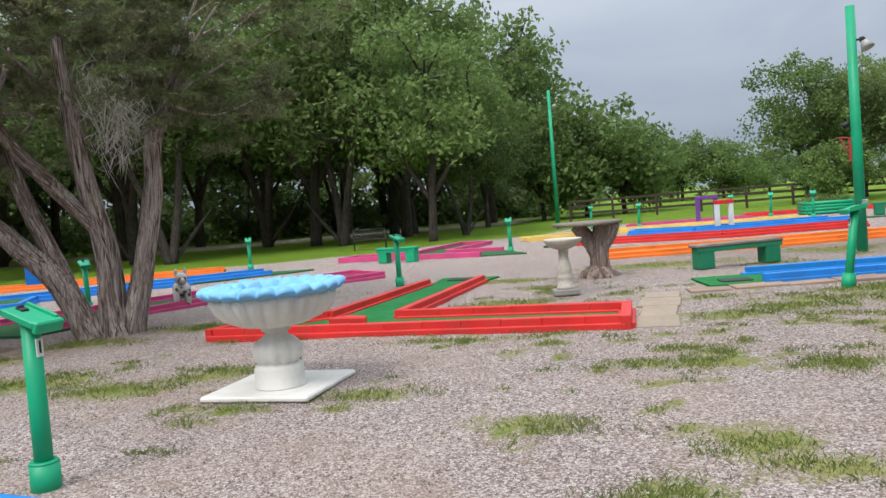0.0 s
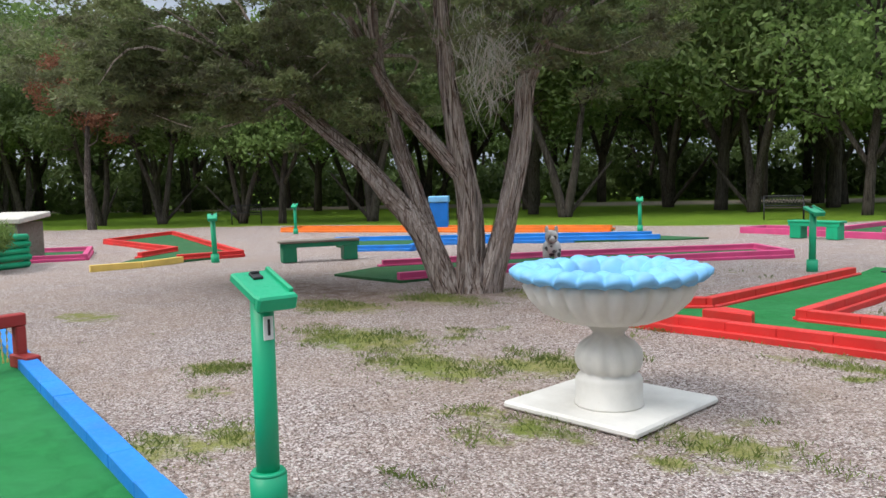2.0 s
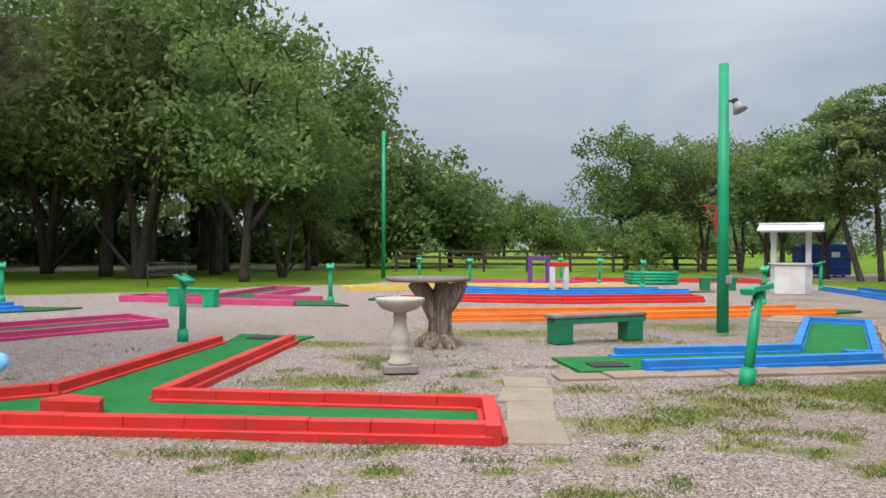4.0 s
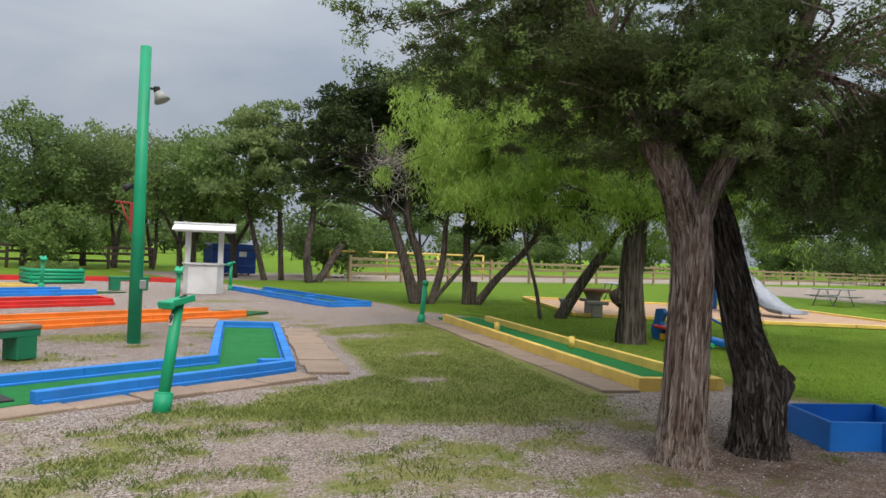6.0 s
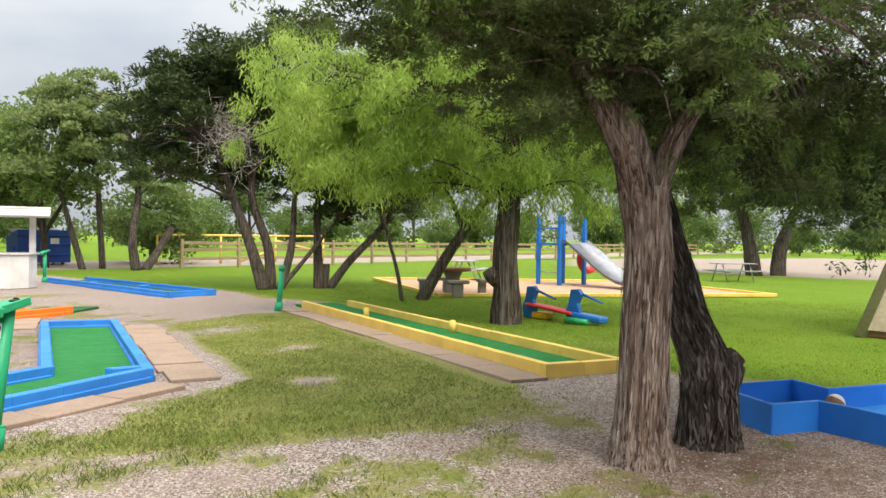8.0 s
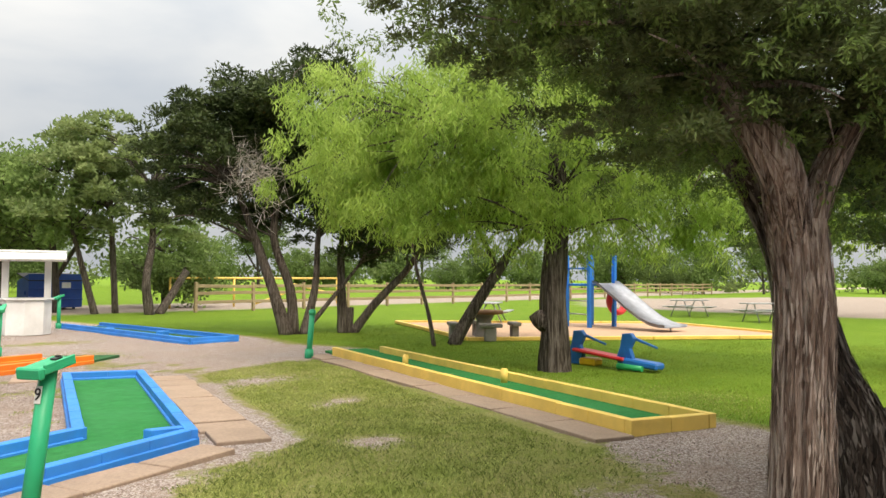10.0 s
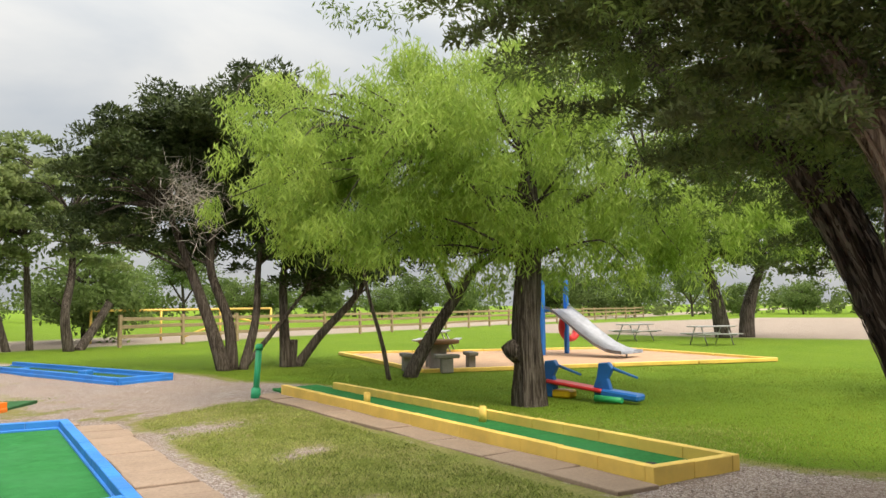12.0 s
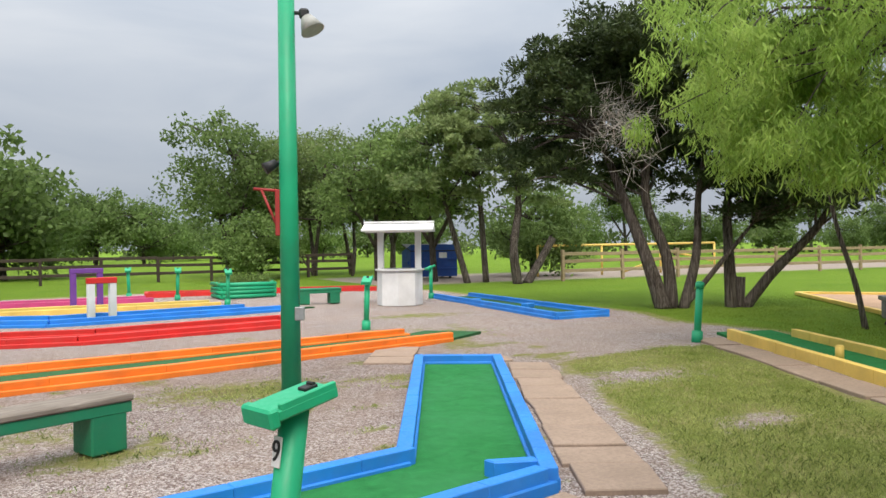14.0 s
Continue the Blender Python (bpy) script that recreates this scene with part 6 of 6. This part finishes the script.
ROUND = template("leafy green oak in the woods", 51, [([(0, 0, -0.1), (0.1, 0, 2), (0.3, 0.2, 4), (0.2, 0.3, 6.5)], [0.3, 0.22, 0.18, 0.06]), ([(0.1, 0, 1.5), (-0.9, 0.4, 3.4), (-1.6, 0.6, 5)], [0.16, 0.13, 0.06]), ([(0.2, 0, 1.9), (1.2, -0.3, 3.6), (1.9, -0.5, 5)], [0.15, 0.12, 0.05])],
                 [(0, 0, 6.4, 3.0, 3.0, 2.4), (-1.7, 0.8, 4.6, 1.9, 1.9, 1.5), (1.9, -0.8, 4.9, 1.9, 1.9, 1.5), (0.2, 1.8, 4.4, 1.8, 1.8, 1.4), (0.2, -1.9, 4.6, 1.8, 1.8, 1.3)], 200, 50, 0.27, 0.13, LEAF_OAK)
VEE = template("dark forked cedar at the woods' edge", 52, [([(0.05, 0, -0.1), (-0.3, 0.1, 1.4), (-0.9, 0.2, 3.2), (-1.2, 0.3, 5.2)], [0.24, 0.17, 0.13, 0.06]), ([(0.1, 0, -0.1), (0.35, -0.1, 1.4), (0.6, 0, 3.2), (1.0, 0, 5.4)], [0.24, 0.17, 0.13, 0.06]), ([(0.2, 0, 0.1), (0.9, 0.2, 0.9), (1.5, 0.3, 1.6)], [0.1, 0.08, 0.04])],
               [(0, 0, 6.2, 2.5, 2.5, 2.3), (-1.4, 0.3, 4.6, 1.7, 1.7, 1.4), (1.4, 0.2, 4.8, 1.7, 1.7, 1.3), (0, 1.4, 4.2, 1.6, 1.6, 1.2)], 190, 62, 0.24, 0.085, LEAF_WOODS, BARK_WOODS, "cedar_tree")
BUSHY = template("low rounded tree with foliage to the ground", 53, [([(0, 0, -0.1), (0.1, 0, 1.2), (0.1, 0.1, 3)], [0.2, 0.14, 0.06])],
                 [(0, 0, 2.7, 2.5, 2.5, 2.1), (-1.5, 0.5, 1.8, 1.7, 1.7, 1.4), (1.5, -0.6, 1.9, 1.7, 1.7, 1.4)], 130, 60, 0.28, 0.14, LEAF_OAK)


def plant(kind, x, y, size=1.0, turn=None, tall=1.0):
    t = copy_thing(kind, pose(x, y, 0, 0, 0, random.uniform(0, 360) if turn is None else turn) @ Matrix.Diagonal((size, size, size * tall, 1)))
    return t


random.seed(7)
for x, y, k, s in ((-38.6, 14.4, VEE, 1.15), (-36.4, 16.4, VEE, 1.2), (-32.4, 18.6, VEE, 1.1), (-30.2, 19.2, ROUND, 0.95), (-26.9, 21.9, VEE, 1.4), (-43.5, 12.5, VEE, 1.2), (-46.0, 9.0, VEE, 1.15), (-41, 24, ROUND, 1.2),
                   (-17.2, 36.5, ROUND, 1.75), (-14.4, 33.8, VEE, 1.6), (-9.2, 31.6, ROUND, 1.15), (-8.7, 36.2, VEE, 1.0), (-24, 30, VEE, 1.7), (-34, 28, ROUND, 1.6), (-20.5, 27.5, VEE, 1.55),
                   (-13.0, 40.0, ROUND, 1.7), (-29, 36, ROUND, 1.8), (-22, 40, VEE, 1.9), (-48, 22, ROUND, 1.4), (-52, 14, VEE, 1.3), (-54, 5, ROUND, 1.3), (-40, 33, VEE, 1.4),
                   (10.6, 50.0, ROUND, 1.05), (15.2, 48.5, VEE, 1.0), (17.6, 49.0, VEE, 0.95), (11.4, 46.0, BUSHY, 0.75), (14.4, 52.0, ROUND, 1.0), (21.5, 52.0, ROUND, 1.0), (-3.5, 55.0, BUSHY, 1.8), (-6.5, 53.0, ROUND, 0.9), (-0.8, 56.0, BUSHY, 1.5),
                   (-9.5, 47.0, ROUND, 0.95), (-14.0, 45.0, ROUND, 1.4), (-16, 47, ROUND, 1.9), (5.5, 95.0, BUSHY, 1.7), (1.0, 100.0, BUSHY, 1.4), (10.0, 92.0, BUSHY, 1.5), (17.5, 37.5, ROUND, 0.95), (24.5, 40, BUSHY, 1.0), (15.9, 40.5, ROUND, 0.85)):
    plant(k, x, y, s)
for i in range(46):
    a = math.radians(-100 + 92 * (i + random.random()) / 46)
    d = random.uniform(50, 84)
    plant((ROUND, VEE, ROUND)[i % 3], d * math.sin(a), d * math.cos(a) + 4, random.uniform(1.5, 2.0))
for i in range(34):
    a = math.radians(2 + 100 * (i + random.random()) / 34)
    d = random.uniform(88, 135)
    plant((BUSHY, ROUND)[i % 4 == 0], d * math.sin(a), d * math.cos(a), random.uniform(0.9, 1.5))
for i in range(26):
    a = math.radians(100 + 160 * (i + random.random()) / 26)
    d = random.uniform(35, 60)
    plant((VEE, ROUND)[i % 2], d * math.sin(a), d * math.cos(a), random.uniform(1.0, 1.4))
for kind in (ROUND, VEE, BUSHY):
    bpy.data.objects.remove(kind.children[1])
    bpy.data.objects.remove(kind.children[0])
    bpy.data.objects.remove(kind)
# tree with dead rust-brown foliage
rng = np.random.default_rng(61)
w = Wood()
w.limb([(0, 0, -0.1), (-0.2, 0, 1.6), (-0.5, 0.2, 3.6), (-0.4, 0.3, 6)], [0.2, 0.16, 0.12, 0.05], 10)
cc = crown_centres(rng, [(-0.3, 0.2, 6.2, 1.9, 1.9, 1.7), (0.9, 0.8, 4.9, 1.1, 1.1, 0.9)], 70, 0.2)
limbs_to(w, rng, [(-0.5, 0.2, 3.6), (-0.4, 0.3, 5.5)], cc, 3, 0.05)
grown("dead_cedar", "dead cedar with rust-brown foliage", -34.6, 12.4, w, BARK_DARK, [(leaf_quads(rng, cc, np.full(len(cc), 0.5), 70, 0.22, 0.08), LEAF_DEAD, "rust-brown dead foliage")])
# woods behind everything
rng = np.random.default_rng(77)


def woods(a0, a1, d0, d1, top, n, seed, lift=0.0):
    r = np.random.default_rng(seed)
    a = np.radians(r.uniform(a0, a1, n))
    d = r.uniform(d0, d1, n)
    hgt = top * (0.75 + 0.35 * np.sin(a * 37 + np.sin(a * 91) * 2)) * (0.5 + 0.5 * r.random(n))
    c = np.stack([d * np.sin(a), d * np.cos(a), lift + hgt * r.random(n) ** 0.7], 1)
    return leaf_quads(r, c, np.full(n, 1.3), 22, 0.75, 0.45, 0, 0, 0.8)


tagged(part("far_woods", quad_mesh("far_woods", np.concatenate([woods(-118, -4, 84, 96, 16, 2300, 1), woods(-118, -6, 66, 80, 5, 1500, 4), woods(-4, 110, 120, 150, 8, 900, 2), woods(110, 242, 62, 72, 11, 700, 3)])), LEAF_WOODS), "dense dark green woods beyond the lawns", "woods", kind="stuff")

# ---- grass, weeds and loose stones ----
rng = np.random.default_rng(99)


def clear_of_holes(x, y):
    ok = np.ones(x.shape, bool)
    for poly in NO_GRASS:
        ok &= inside_depth(x, y, [tuple(p) for p in poly]) < -0.1
    return ok


def blades(n, x0, x1, y0, y1, low, high, keep=0.35):
    x, y = rng.uniform(x0, x1, n), rng.uniform(y0, y1, n)
    g = grass_at(x, y)
    patch = np.array([noise.noise((a * 1.7, b * 1.7, 2.0)) + 0.7 * noise.noise((a * 6.5, b * 6.5, 5.0)) for a, b in zip(x, y)])
    on = (g + 0.5 * patch > keep - 0.08 + 0.8 * rng.random(n)) & clear_of_holes(x, y)
    edge = np.minimum(np.minimum(x - x0, x1 - x), np.minimum(y - y0, y1 - y))
    on &= rng.random(n) < smooth01(edge, 0.0, 3.0)
    x, y, g = x[on], y[on], g[on]
    m = len(x)
    a = rng.uniform(0, 2 * math.pi, m)
    hgt = rng.uniform(low, high, m) * (0.45 + 0.6 * g)
    lean = rng.normal(size=(m, 2)) * 0.55 * hgt[:, None]
    wd = rng.uniform(0.002, 0.0045, m) * (1 + hgt * 4)
    p = np.stack([x, y, np.full(m, -0.012)], 1)
    side = np.stack([np.cos(a) * wd, np.sin(a) * wd, np.zeros(m)], 1)
    tip = np.stack([lean[:, 0], lean[:, 1], hgt], 1)
    q = np.empty((m, 4, 3))
    q[:, 0], q[:, 1] = p - side, p + side
    q[:, 2], q[:, 3] = p + tip * 0.55 + side * 0.7 + np.array([0, 0, 0.01]), p + tip
    return q


tufts = [blades(360000, -10, 4.5, -1.5, 8.5, 0.02, 0.065, 0.5), blades(330000, -10, 10.5, -2.5, 12, 0.015, 0.05), blades(90000, -11, 6, 5, 16, 0.02, 0.06)]
tagged(part("grass_tufts", quad_mesh("grass_tufts", np.concatenate(tufts)), TUFT_GRASS), "dull green grass tufts growing through the gravel", "grass", kind="stuff")
tagged(part("dry_grass", quad_mesh("dry_grass", blades(300000, 2.0, 12.5, 5.5, 16, 0.015, 0.04)), DRY_GRASS), "thin yellowing grass on the plot between the holes", "grass", kind="stuff")
tagged(part("grass_blades", quad_mesh("grass_blades", blades(240000, 7, 24, -3, 22, 0.012, 0.032)), GRASS), "short green blades of the mown lawn", "grass", kind="stuff")
weed_c = np.stack([rng.uniform(-19.2, -17.2, 60), rng.uniform(1.4, 4.2, 60), rng.uniform(0.6, 0.8, 60)], 1)
weed_c2 = np.stack([rng.uniform(6.9, 8.4, 20), rng.uniform(31.2, 32.1, 20), rng.uniform(0.42, 0.55, 20)], 1)
tagged(part("weeds", quad_mesh("weeds", leaf_quads(rng, np.concatenate([weed_c, weed_c2]), np.full(80, 0.3), 90, 0.3, 0.025, 0.9, 0, 0.8)), LEAF_SPRAY), "tall green weeds growing in the log planters", "weeds", kind="stuff")

n = 26000
sx_, sy_ = rng.uniform(-6.5, 8.5, n), rng.uniform(0.6, 8.5, n)
ok = clear_of_holes(sx_, sy_) & (grass_at(sx_, sy_) < 0.55)
sx_, sy_ = sx_[ok], sy_[ok]
n = len(sx_)
base_oct = np.array([(1, 0, 0), (0, 1, 0), (-1, 0, 0), (0, -1, 0), (0, 0, 1), (0, 0, -1)], float)
tri = np.array([(0, 1, 4), (1, 2, 4), (2, 3, 4), (3, 0, 4), (1, 0, 5), (2, 1, 5), (3, 2, 5), (0, 3, 5)])
size = rng.uniform(0.005, 0.011, (n, 1, 1)) * rng.uniform(0.7, 1.3, (n, 6, 1))
ang = rng.uniform(0, 2 * math.pi, n)
co = base_oct[None] * size * np.array([1.2, 0.9, 0.6])
rot = np.stack([np.stack([np.cos(ang), -np.sin(ang)], -1), np.stack([np.sin(ang), np.cos(ang)], -1)], -2)
co[:, :, :2] = np.einsum("nij,nkj->nki", rot, co[:, :, :2])
co += np.stack([sx_, sy_, np.full(n, 0.004)], 1)[:, None]
stones = bpy.data.meshes.new("gravel_stones")
stones.vertices.add(6 * n)
stones.vertices.foreach_set("co", co.astype(np.float32).ravel())
stones.loops.add(24 * n)
stones.loops.foreach_set("vertex_index", (tri[None] + 6 * np.arange(n)[:, None, None]).astype(np.int32).ravel())
stones.polygons.add(8 * n)
stones.polygons.foreach_set("loop_start", np.arange(0, 24 * n, 3, dtype=np.int32))
stones.update()
stones.validate()
m = Nodes("loose_gravel")
PEBBLE = m.finish(m.ramp(m.geo.outputs["Random Per Island"], [(0.0, (0.13, 0.09, 0.075)), (0.4, (0.3, 0.235, 0.205)), (0.8, (0.46, 0.39, 0.35)), (1.0, (0.62, 0.56, 0.52))]), 0.9, 0, 0.2)
tagged(part("gravel_stones", stones, PEBBLE), "loose pale and pinkish crushed stones", "gravel", kind="stuff")
